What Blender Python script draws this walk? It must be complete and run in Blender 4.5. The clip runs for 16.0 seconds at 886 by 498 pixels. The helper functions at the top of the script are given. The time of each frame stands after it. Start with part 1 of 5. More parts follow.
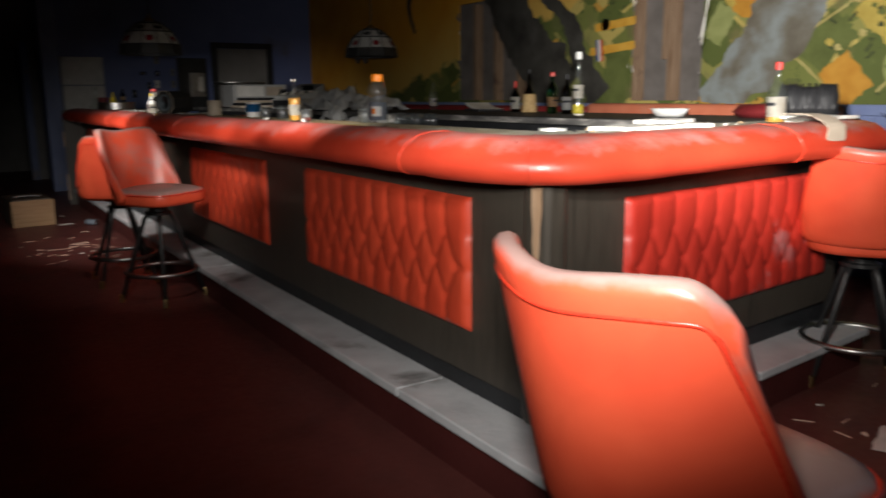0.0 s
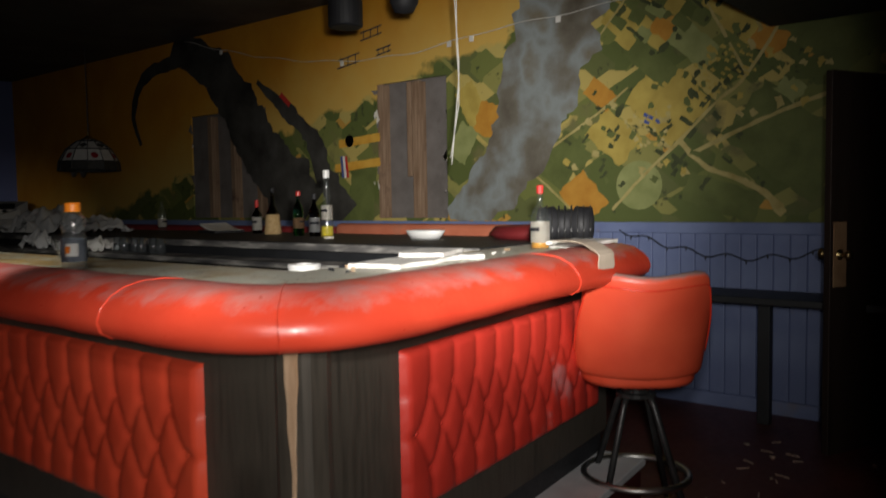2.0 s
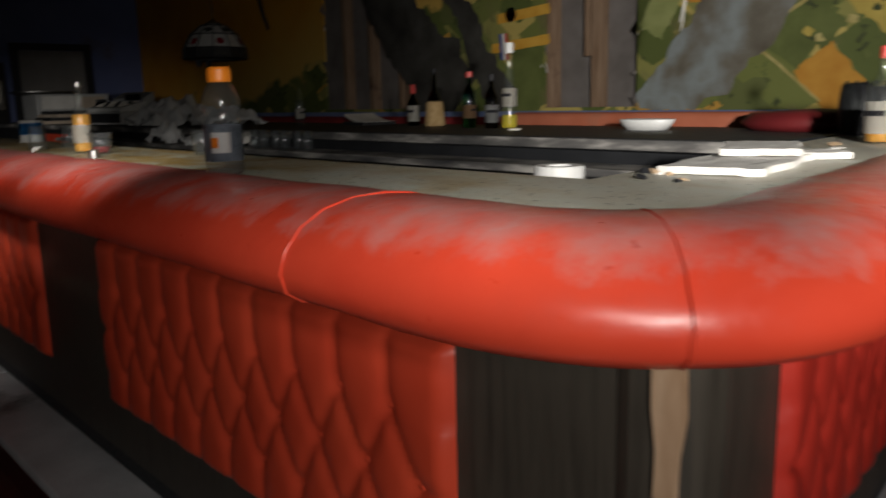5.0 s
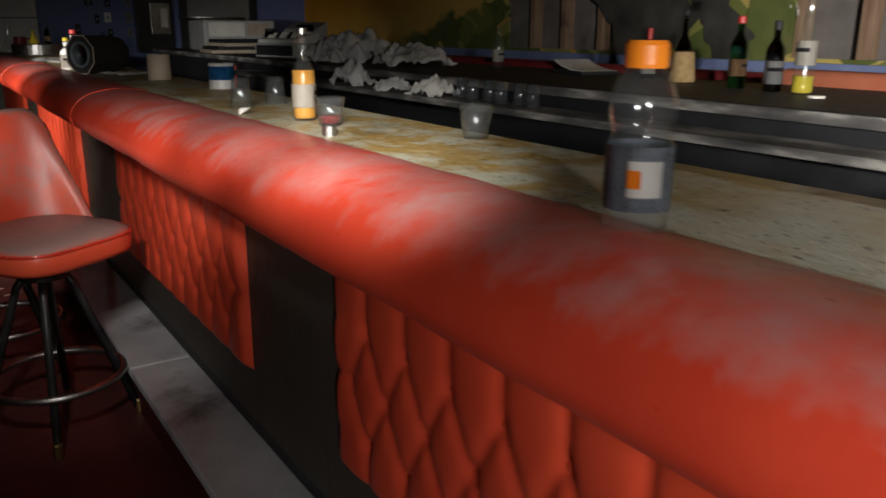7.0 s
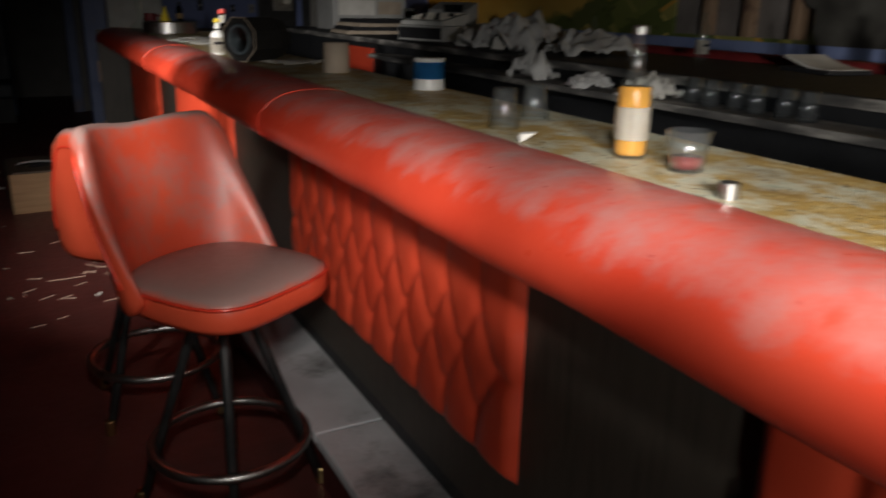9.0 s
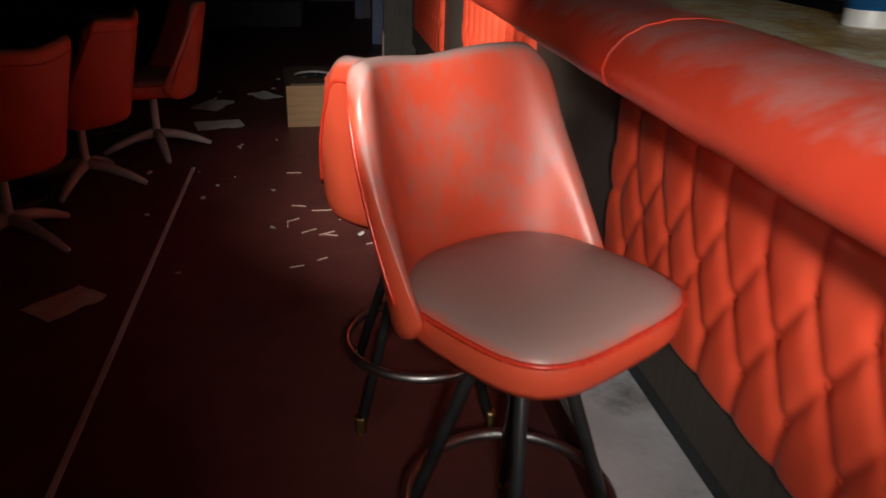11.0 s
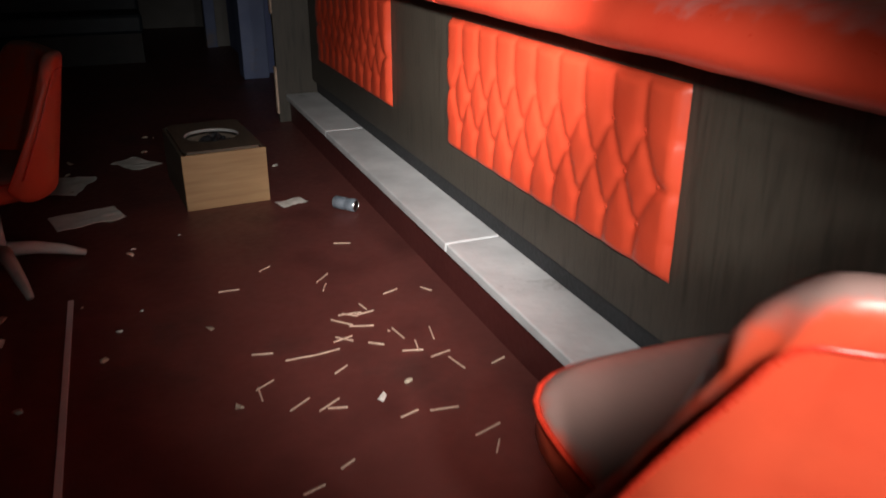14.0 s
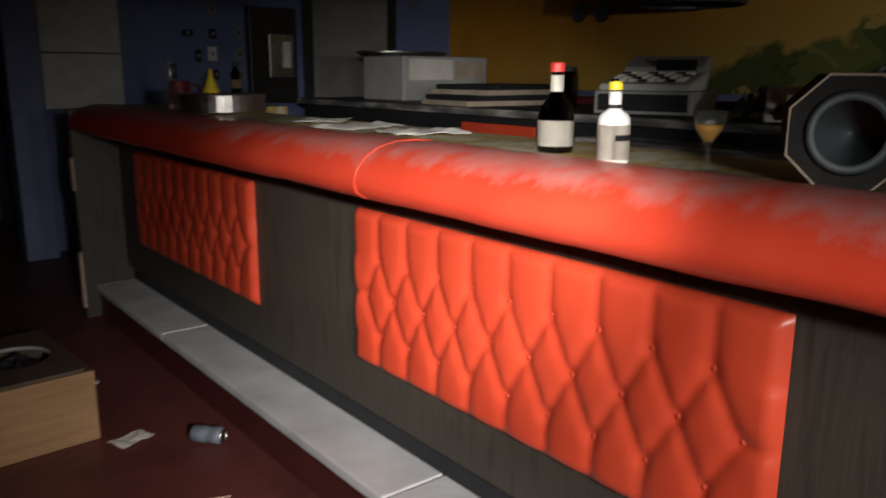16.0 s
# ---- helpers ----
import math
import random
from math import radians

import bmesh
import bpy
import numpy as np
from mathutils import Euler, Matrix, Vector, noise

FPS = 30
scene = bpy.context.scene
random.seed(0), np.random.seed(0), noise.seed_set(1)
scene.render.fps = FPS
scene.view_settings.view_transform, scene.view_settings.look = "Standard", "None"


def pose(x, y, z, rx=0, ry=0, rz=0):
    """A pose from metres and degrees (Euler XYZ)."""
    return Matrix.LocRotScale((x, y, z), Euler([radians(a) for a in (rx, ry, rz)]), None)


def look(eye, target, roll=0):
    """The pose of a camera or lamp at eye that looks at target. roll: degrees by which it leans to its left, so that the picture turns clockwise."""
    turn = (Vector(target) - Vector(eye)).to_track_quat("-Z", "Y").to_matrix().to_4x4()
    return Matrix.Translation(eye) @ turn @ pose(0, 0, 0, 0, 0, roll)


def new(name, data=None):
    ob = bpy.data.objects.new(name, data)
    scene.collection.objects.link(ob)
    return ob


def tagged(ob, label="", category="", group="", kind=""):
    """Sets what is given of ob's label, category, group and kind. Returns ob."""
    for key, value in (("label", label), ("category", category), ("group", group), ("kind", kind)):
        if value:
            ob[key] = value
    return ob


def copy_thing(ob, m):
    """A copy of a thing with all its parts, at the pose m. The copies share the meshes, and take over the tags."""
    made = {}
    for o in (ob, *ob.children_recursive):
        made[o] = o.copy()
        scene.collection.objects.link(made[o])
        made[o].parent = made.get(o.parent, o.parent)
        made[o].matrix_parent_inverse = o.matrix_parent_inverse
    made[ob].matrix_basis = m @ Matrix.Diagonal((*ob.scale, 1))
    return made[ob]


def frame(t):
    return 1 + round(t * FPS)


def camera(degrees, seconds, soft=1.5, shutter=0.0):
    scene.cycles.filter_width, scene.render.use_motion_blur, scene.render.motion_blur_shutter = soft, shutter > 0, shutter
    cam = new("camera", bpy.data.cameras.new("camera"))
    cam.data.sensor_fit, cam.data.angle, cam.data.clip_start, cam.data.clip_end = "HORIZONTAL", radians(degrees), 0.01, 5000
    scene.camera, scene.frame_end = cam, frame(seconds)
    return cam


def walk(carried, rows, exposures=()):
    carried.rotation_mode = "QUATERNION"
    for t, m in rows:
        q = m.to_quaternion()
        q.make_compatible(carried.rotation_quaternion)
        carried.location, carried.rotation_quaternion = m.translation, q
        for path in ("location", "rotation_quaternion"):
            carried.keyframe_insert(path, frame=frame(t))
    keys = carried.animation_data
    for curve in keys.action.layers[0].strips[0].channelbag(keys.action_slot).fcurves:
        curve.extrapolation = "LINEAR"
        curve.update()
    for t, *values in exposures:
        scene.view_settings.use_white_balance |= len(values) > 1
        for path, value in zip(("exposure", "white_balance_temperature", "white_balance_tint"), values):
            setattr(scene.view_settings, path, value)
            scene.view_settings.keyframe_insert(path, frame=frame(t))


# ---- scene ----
cam = camera(59.0, 16.0, soft=1.6, shutter=0.5)
PATH = [
    (0, (-1.592, -0.368, 1.309), (-0.53, 1.282, 0.922), -0.5),
    (0.5, (-1.496, -0.336, 1.267), (-0.219, 1.156, 0.889), -0.2),
    (1, (-1.394, -0.166, 1.271), (0.065, 1.15, 0.899), -0.3),
    (1.5, (-1.365, -0.014, 1.35), (0.186, 1.225, 1.104), -1.7),
    (2, (-1.24, 0.079, 1.378), (0.319, 1.326, 1.257), -0.9),
    (2.5, (-1.016, 0.16, 1.398), (0.588, 1.355, 1.37), 0.6),
    (3, (-0.934, 0.248, 1.399), (0.689, 1.416, 1.371), 0.8),
    (3.5, (-0.921, 0.446, 1.384), (0.762, 1.523, 1.298), 0.8),
    (4, (-0.972, 0.681, 1.36), (0.713, 1.745, 1.189), -1.2),
    (4.5, (-0.923, 0.875, 1.34), (0.583, 2.152, 1.021), 0.4),
    (5, (-0.81, 1.072, 1.32), (0.534, 2.505, 0.944), -1.3),
    (5.2, (-0.793, 1.14, 1.33), (0.484, 2.622, 0.916), 0.5),
    (7.3, (-0.667, 2.067, 1.426), (0.34, 3.697, 0.852), 1.1),
    (7.5, (-0.631, 2.148, 1.438), (0.331, 3.798, 0.844), 2.0),
    (8, (-0.638, 2.346, 1.432), (0.357, 3.971, 0.823), 1.9),
    (8.5, (-0.749, 2.592, 1.454), (0.34, 4.163, 0.868), 0.7),
    (9, (-0.834, 2.766, 1.434), (0.061, 4.451, 0.835), 1.2),
    (9.5, (-0.811, 2.966, 1.406), (-0.139, 4.724, 0.729), 0.3),
    (10, (-0.755, 3.176, 1.39), (-0.275, 4.973, 0.654), 2.6),
    (10.2, (-0.76, 3.241, 1.384), (-0.344, 5.037, 0.609), 3.0),
    (12.5, (-0.91, 4.258, 1.354), (-0.653, 6.065, 0.536), 1.3),
    (13, (-0.993, 4.477, 1.328), (-0.687, 6.283, 0.525), 2.2),
    (13.5, (-1.181, 4.741, 1.304), (-0.619, 6.496, 0.526), 0.2),
    (14, (-1.202, 4.961, 1.295), (-0.507, 6.667, 0.517), 0.1),
    (14.5, (-1.155, 5.237, 1.332), (-0.421, 6.987, 0.701), 0.8),
    (15, (-1.183, 5.415, 1.331), (-0.424, 7.17, 0.745), 1.8),
    (15.5, (-1.303, 5.619, 1.341), (-0.31, 7.282, 0.842), -0.1),
    (16, (-1.293, 5.762, 1.355), (-0.08, 7.29, 0.916), 0.3),
]
walk(cam, [(t, look(eye, target, roll)) for t, eye, target, roll in PATH],
     exposures=[(0.0, -0.2), (0.5, -0.65), (1.0, -1.05), (1.5, -1.2), (2.0, -0.85), (2.5, -0.5), (3.0, -0.4), (3.5, -0.5), (4.0, -0.75), (4.5, -1.15), (5.0, -1.25),
                (7.5, -0.25), (8.0, -0.35), (8.5, -0.5), (9.0, -0.25), (9.5, 0.2), (10.0, 0.4), (12.5, 0.35), (13.0, 0.3), (13.5, 0.5), (14.0, 0.6), (14.5, 0.5), (15.0, 0.35), (15.5, 0.25), (16.0, 0.08)])

# ---- light: the hand-held torch that crosses the dark room, standing at its stations ----
world = bpy.data.worlds.new("world")
scene.world = world
world.use_nodes = True
world.node_tree.nodes["Background"].inputs[0].default_value = (0.5, 0.6, 0.8, 1)
world.node_tree.nodes["Background"].inputs[1].default_value = 0.0006


def torch(eye, target, watts, degrees, blend=0.9, size=0.05):
    lamp = bpy.data.lights.new("torch_light", "SPOT")
    lamp.energy, lamp.spot_size, lamp.spot_blend, lamp.shadow_soft_size = watts, radians(degrees), blend, size
    lamp.color = (1.0, 0.96, 0.9)
    ob = new("torch_light", lamp)
    ob.matrix_world = look(eye, target)
    return ob


# each station: where the torch is held, what it points at, watts, cone
for held, aim, watts, cone in (
        ((-1.62, -0.42, 1.48), (-0.56, 1.23, 1.09), 150, 56), ((-1.42, -0.08, 1.50), (0.12, 1.17, 1.23), 178, 84),
        ((-1.01, 0.15, 1.56), (0.60, 1.34, 1.54), 1345, 38), ((-1.01, 0.15, 1.56), (0.60, 1.34, 1.54), 300, 58),
        ((-0.94, 0.88, 1.50), (0.52, 2.19, 1.17), 130, 30), ((-0.83, 1.10, 1.50), (0.45, 2.58, 1.09), 98, 38),
        ((-0.70, 2.02, 1.60), (0.31, 3.65, 1.03), 200, 26), ((-0.67, 2.30, 1.61), (0.33, 3.92, 1.00), 165, 26),
        ((-0.83, 2.62, 1.63), (0.22, 4.22, 1.04), 150, 26), ((-0.84, 2.87, 1.59), (-0.13, 4.62, 0.93), 120, 26),
        ((-0.77, 3.16, 1.57), (-0.33, 4.95, 0.81), 54, 58), ((-1.08, 4.22, 1.56), (-0.62, 5.50, 0.88), 100, 34),
        ((-1.17, 4.64, 1.49), (-0.67, 6.41, 0.71), 150, 28), ((-1.21, 5.02, 1.49), (-0.49, 6.74, 0.76), 90, 28),
        ((-1.21, 5.02, 1.49), (-0.49, 6.74, 0.76), 140, 58), ((-1.33, 5.72, 1.53), (-0.12, 7.24, 1.09), 340, 38)):
    torch(held, aim, watts, cone, 1.0)

# ---- materials ----


def material(name, colors, rough=0.6, scale=6.0, metal=0.0, bump=0.1, detail=6.0, stretch=(1, 1, 1), grime=0.0, grime_color=(0.3, 0.28, 0.25), coat=0.0, transmission=0.0, rough_var=0.15):
    """Noise between the given colours at one scale, with finer mottling, relief and optional grime patches."""
    mat = bpy.data.materials.new(name)
    mat.use_nodes = True
    nt = mat.node_tree
    n, l = nt.nodes, nt.links
    b = n["Principled BSDF"]
    co = n.new("ShaderNodeTexCoord")
    mp = n.new("ShaderNodeMapping")
    mp.inputs["Scale"].default_value = stretch
    l.new(co.outputs["Object"], mp.inputs["Vector"])
    no = n.new("ShaderNodeTexNoise")
    no.inputs["Scale"].default_value, no.inputs["Detail"].default_value = scale, detail
    l.new(mp.outputs[0], no.inputs["Vector"])
    ra = n.new("ShaderNodeValToRGB")
    while len(ra.color_ramp.elements) < len(colors):
        ra.color_ramp.elements.new(0.5)
    for k, c in enumerate(colors):
        ra.color_ramp.elements[k].position = 0.3 + 0.4 * k / max(1, len(colors) - 1)
        ra.color_ramp.elements[k].color = (*c, 1)
    l.new(no.outputs["Fac"], ra.inputs["Fac"])
    out = ra.outputs["Color"]
    fine = n.new("ShaderNodeTexNoise")
    fine.inputs["Scale"].default_value, fine.inputs["Detail"].default_value = scale * 9, 4
    l.new(mp.outputs[0], fine.inputs["Vector"])
    if grime > 0:
        g = n.new("ShaderNodeTexNoise")
        g.inputs["Scale"].default_value, g.inputs["Detail"].default_value, g.inputs["Roughness"].default_value = scale * 0.45, 8, 0.65
        l.new(co.outputs["Object"], g.inputs["Vector"])
        gr = n.new("ShaderNodeMapRange")
        gr.inputs["From Min"].default_value, gr.inputs["From Max"].default_value = 0.66 - 0.3 * grime, 0.78 - 0.2 * grime
        l.new(g.outputs["Fac"], gr.inputs["Value"])
        mx = n.new("ShaderNodeMix")
        mx.data_type = "RGBA"
        mx.inputs["B"].default_value = (*grime_color, 1)
        mx.inputs[7].default_value = (*grime_color, 1)
        l.new(gr.outputs[0], mx.inputs[0])
        l.new(out, mx.inputs[6])
        out = mx.outputs[2]
    l.new(out, b.inputs["Base Color"])
    rr = n.new("ShaderNodeMapRange")
    rr.inputs["To Min"].default_value, rr.inputs["To Max"].default_value = max(0.02, rough - rough_var), min(1, rough + rough_var)
    l.new(fine.outputs["Fac"], rr.inputs["Value"])
    l.new(rr.outputs[0], b.inputs["Roughness"])
    b.inputs["Metallic"].default_value = metal
    b.inputs["Coat Weight"].default_value = coat
    b.inputs["Transmission Weight"].default_value = transmission
    if bump:
        bp = n.new("ShaderNodeBump")
        bp.inputs["Strength"].default_value, bp.inputs["Distance"].default_value = bump, 0.01
        l.new(fine.outputs["Fac"], bp.inputs["Height"])
        l.new(bp.outputs[0], b.inputs["Normal"])
    return mat


def dusty(name, colors, dust, rough, amount, scale=5.0, bump=0.06, low=1.38, high=2.05):
    """A smooth covering on whose upward faces grey dust has settled unevenly."""
    mat = material(name, colors, rough, scale, bump=bump)
    nt = mat.node_tree
    n, l = nt.nodes, nt.links
    b = n["Principled BSDF"]
    old = b.inputs["Base Color"].links[0].from_socket
    geo = n.new("ShaderNodeNewGeometry")
    sep = n.new("ShaderNodeSeparateXYZ")
    l.new(geo.outputs["Normal"], sep.inputs[0])
    no = n.new("ShaderNodeTexNoise")
    no.inputs["Scale"].default_value, no.inputs["Detail"].default_value, no.inputs["Roughness"].default_value = 7, 8, 0.7
    co = n.new("ShaderNodeTexCoord")
    streak = n.new("ShaderNodeMapping")
    streak.inputs["Scale"].default_value = (1.0, 1.35, 1.0)
    l.new(co.outputs["Object"], streak.inputs["Vector"])
    l.new(streak.outputs[0], no.inputs["Vector"])
    add = n.new("ShaderNodeMath")
    add.operation = "MULTIPLY_ADD"
    add.inputs[1].default_value = 1.6
    l.new(no.outputs["Fac"], add.inputs[0])
    l.new(sep.outputs["Z"], add.inputs[2])
    mr = n.new("ShaderNodeMapRange")
    mr.inputs["From Min"].default_value, mr.inputs["From Max"].default_value = low, high
    mr.inputs["To Max"].default_value = amount
    l.new(add.outputs[0], mr.inputs["Value"])
    mx = n.new("ShaderNodeMix")
    mx.data_type = "RGBA"
    l.new(mr.outputs[0], mx.inputs[0])
    l.new(old, mx.inputs[6])
    mx.inputs[7].default_value = (*dust, 1)
    l.new(mx.outputs[2], b.inputs["Base Color"])
    return mat


def glass(name, color, rough=0.02, clear=1.0):
    mat = bpy.data.materials.new(name)
    mat.use_nodes = True
    b = mat.node_tree.nodes["Principled BSDF"]
    b.inputs["Base Color"].default_value = (*color, 1)
    b.inputs["Roughness"].default_value = rough
    b.inputs["Transmission Weight"].default_value = clear
    b.inputs["IOR"].default_value = 1.45
    return mat


def thin_clear(name, body, gloss, tint=(1, 1, 1)):
    """A thin clear wall: mostly see-through, with gloss that rises at grazing angles and a faint haze."""
    mat = bpy.data.materials.new(name)
    mat.use_nodes = True
    nt = mat.node_tree
    n, l = nt.nodes, nt.links
    n.remove(n["Principled BSDF"])
    see = n.new("ShaderNodeBsdfTransparent")
    see.inputs[0].default_value = (*tint, 1)
    haze = n.new("ShaderNodeBsdfDiffuse")
    haze.inputs[0].default_value = (0.8, 0.82, 0.84, 1)
    shine = n.new("ShaderNodeBsdfGlossy")
    shine.inputs["Roughness"].default_value = 0.12
    co = n.new("ShaderNodeTexCoord")
    no = n.new("ShaderNodeTexNoise")
    no.inputs["Scale"].default_value = 60
    l.new(co.outputs["Object"], no.inputs["Vector"])
    mr = n.new("ShaderNodeMapRange")
    mr.inputs["To Min"].default_value, mr.inputs["To Max"].default_value = body * 0.5, body * 1.6
    l.new(no.outputs["Fac"], mr.inputs["Value"])
    a = n.new("ShaderNodeMixShader")
    l.new(mr.outputs[0], a.inputs[0])
    l.new(see.outputs[0], a.inputs[1])
    l.new(haze.outputs[0], a.inputs[2])
    lw = n.new("ShaderNodeLayerWeight")
    lw.inputs["Blend"].default_value = 0.35
    fr = n.new("ShaderNodeMapRange")
    fr.inputs["From Min"].default_value = 0.25
    fr.inputs["To Min"].default_value, fr.inputs["To Max"].default_value = 0.05, gloss
    l.new(lw.outputs["Facing"], fr.inputs["Value"])
    b = n.new("ShaderNodeMixShader")
    l.new(fr.outputs[0], b.inputs[0])
    l.new(a.outputs[0], b.inputs[1])
    l.new(shine.outputs[0], b.inputs[2])
    l.new(b.outputs[0], n["Material Output"].inputs["Surface"])
    return mat


M = {}
M["vinyl"] = dusty("red_vinyl", [(0.56, 0.046, 0.022), (0.65, 0.064, 0.030)], (0.38, 0.33, 0.32), 0.34, 0.66, low=1.5, high=2.1)
M["vinyl_panel"] = material("red_vinyl_panel", [(0.58, 0.056, 0.025), (0.67, 0.076, 0.033)], 0.36, 4, bump=0.05)
M["vinyl_old"] = material("red_vinyl_mouldy", [(0.46, 0.03, 0.02), (0.56, 0.04, 0.025)], 0.42, 5, bump=0.06, grime=0.12, grime_color=(0.44, 0.19, 0.19))
M["vinyl_stool"] = dusty("stool_vinyl", [(0.60, 0.066, 0.030), (0.69, 0.092, 0.040)], (0.24, 0.20, 0.185), 0.38, 0.86, low=0.94, high=1.55)
M["piping"] = material("red_piping", [(0.55, 0.03, 0.015), (0.62, 0.045, 0.02)], 0.3, 20, bump=0.02)
M["laminate"] = material("dark_wood_laminate", [(0.034, 0.029, 0.023), (0.062, 0.052, 0.041), (0.044, 0.037, 0.029)], 0.5, 9, stretch=(4, 4, 0.35), bump=0.08)
M["laminate_bare"] = material("bare_fibreboard", [(0.38, 0.23, 0.13), (0.55, 0.38, 0.25)], 0.85, 14, stretch=(3, 3, 0.6), bump=0.3)
M["kick"] = material("black_kickboard", [(0.012, 0.013, 0.015), (0.022, 0.023, 0.026)], 0.55, 7)
M["counter"] = material("worn_counter_laminate", [(0.25, 0.31, 0.24), (0.52, 0.50, 0.38), (0.38, 0.23, 0.05), (0.60, 0.50, 0.28)], 0.45, 9.0, detail=12, bump=0.35, grime=0.42, grime_color=(0.20, 0.11, 0.03), stretch=(1.2, 0.9, 1))
ct = M["counter"].node_tree
for node in ct.nodes:
    if node.bl_idname == "ShaderNodeTexNoise":
        node.inputs["Roughness"].default_value = 0.68
base = ct.nodes["Principled BSDF"].inputs["Base Color"].links[0].from_socket
pale = ct.nodes.new("ShaderNodeMix")
pale.data_type = "RGBA"
pale.inputs[7].default_value = (0.62, 0.62, 0.55, 1)
tc, sp3, nz = ct.nodes.new("ShaderNodeTexCoord"), ct.nodes.new("ShaderNodeSeparateXYZ"), ct.nodes.new("ShaderNodeTexNoise")
nz.inputs["Scale"].default_value, nz.inputs["Detail"].default_value = 5, 9
ct.links.new(tc.outputs["Object"], sp3.inputs[0])
ct.links.new(tc.outputs["Object"], nz.inputs["Vector"])
wv = ct.nodes.new("ShaderNodeMath")
wv.operation = "MULTIPLY_ADD"
wv.inputs[1].default_value = 3.2
ct.links.new(nz.outputs["Fac"], wv.inputs[0])
ct.links.new(sp3.outputs["Y"], wv.inputs[2])
mr3 = ct.nodes.new("ShaderNodeMapRange")
mr3.inputs["From Min"].default_value, mr3.inputs["From Max"].default_value = 4.7, 3.4
mr3.inputs["To Max"].default_value = 0.8
ct.links.new(wv.outputs[0], mr3.inputs["Value"])
ct.links.new(mr3.outputs[0], pale.inputs[0])
ct.links.new(base, pale.inputs[6])
fleck, cut, dark = ct.nodes.new("ShaderNodeTexNoise"), ct.nodes.new("ShaderNodeMapRange"), ct.nodes.new("ShaderNodeMix")
fleck.inputs["Scale"].default_value, fleck.inputs["Detail"].default_value = 70, 5
cut.inputs["From Min"].default_value, cut.inputs["From Max"].default_value = 0.63, 0.69
dark.data_type = "RGBA"
dark.inputs[7].default_value = (0.07, 0.05, 0.03, 1)
ct.links.new(tc.outputs["Object"], fleck.inputs["Vector"])
ct.links.new(fleck.outputs["Fac"], cut.inputs["Value"])
ct.links.new(cut.outputs[0], dark.inputs[0])
ct.links.new(pale.outputs[2], dark.inputs[6])
ct.links.new(dark.outputs[2], ct.nodes["Principled BSDF"].inputs["Base Color"])
M["step"] = material("worn_painted_step", [(0.50, 0.51, 0.53), (0.68, 0.69, 0.71)], 0.7, 5, bump=0.2, grime=0.25, grime_color=(0.16, 0.155, 0.15))
M["floor"] = material("dark_red_painted_floor", [(0.085, 0.024, 0.021), (0.125, 0.036, 0.031), (0.10, 0.03, 0.026)], 0.5, 3, bump=0.12, grime=0.3, grime_color=(0.06, 0.028, 0.025))
M["worn_edge"] = material("worn_metal_edge", [(0.04, 0.04, 0.042), (0.12, 0.115, 0.11), (0.42, 0.40, 0.37)], 0.55, 7, stretch=(1, 0.6, 3), bump=0.25)
M["riser"] = material("dark_red_riser", [(0.07, 0.014, 0.013), (0.09, 0.02, 0.018)], 0.5, 4)
M["blue"] = material("blue_painted_boards", [(0.15, 0.19, 0.36), (0.20, 0.25, 0.43)], 0.55, 5, bump=0.15, grime=0.18, grime_color=(0.24, 0.21, 0.22))
M["blue_wall"] = material("blue_painted_plaster", [(0.12, 0.155, 0.33), (0.15, 0.19, 0.38)], 0.6, 3, bump=0.1, grime=0.12, grime_color=(0.12, 0.12, 0.16))
M["ceiling"] = material("stained_dark_ceiling", [(0.07, 0.065, 0.06), (0.12, 0.11, 0.10)], 0.9, 2, bump=0.3, grime=0.3, grime_color=(0.05, 0.04, 0.03))
M["plaster"] = material("dull_plaster", [(0.20, 0.19, 0.18), (0.26, 0.25, 0.24)], 0.8, 3, bump=0.2)
M["cavity"] = material("bare_grey_board", [(0.13, 0.115, 0.105), (0.20, 0.18, 0.17)], 0.9, 5, bump=0.3, grime=0.2, grime_color=(0.08, 0.06, 0.05))
M["stud"] = material("weathered_stud", [(0.20, 0.12, 0.07), (0.34, 0.23, 0.15)], 0.85, 9, stretch=(4, 4, 0.4), bump=0.4, grime=0.25, grime_color=(0.10, 0.05, 0.035))
M["door"] = material("dark_brown_door", [(0.022, 0.014, 0.011), (0.035, 0.022, 0.017)], 0.5, 7, stretch=(4, 4, 0.4))
M["brass"] = material("worn_brass", [(0.55, 0.42, 0.2), (0.4, 0.28, 0.12)], 0.35, 20, metal=1.0, bump=0.02)
M["raw_wood"] = material("scuffed_raw_wood", [(0.25, 0.14, 0.07), (0.36, 0.22, 0.12)], 0.7, 12)
M["steel"] = material("dull_chrome", [(0.35, 0.34, 0.33), (0.5, 0.49, 0.47)], 0.35, 25, metal=1.0, bump=0.03, grime=0.3, grime_color=(0.18, 0.13, 0.1))
M["black_metal"] = material("black_metal", [(0.012, 0.012, 0.013), (0.03, 0.03, 0.03)], 0.4, 15)
M["black_plastic"] = material("black_plastic", [(0.010, 0.010, 0.012), (0.020, 0.020, 0.023)], 0.62, 8, bump=0.04)
M["white_metal"] = material("off_white_metal", [(0.5, 0.5, 0.48), (0.62, 0.62, 0.6)], 0.4, 8, bump=0.03, grime=0.15)
M["grey_plastic"] = material("grey_plastic", [(0.33, 0.33, 0.33), (0.42, 0.42, 0.41)], 0.5, 8, bump=0.04)
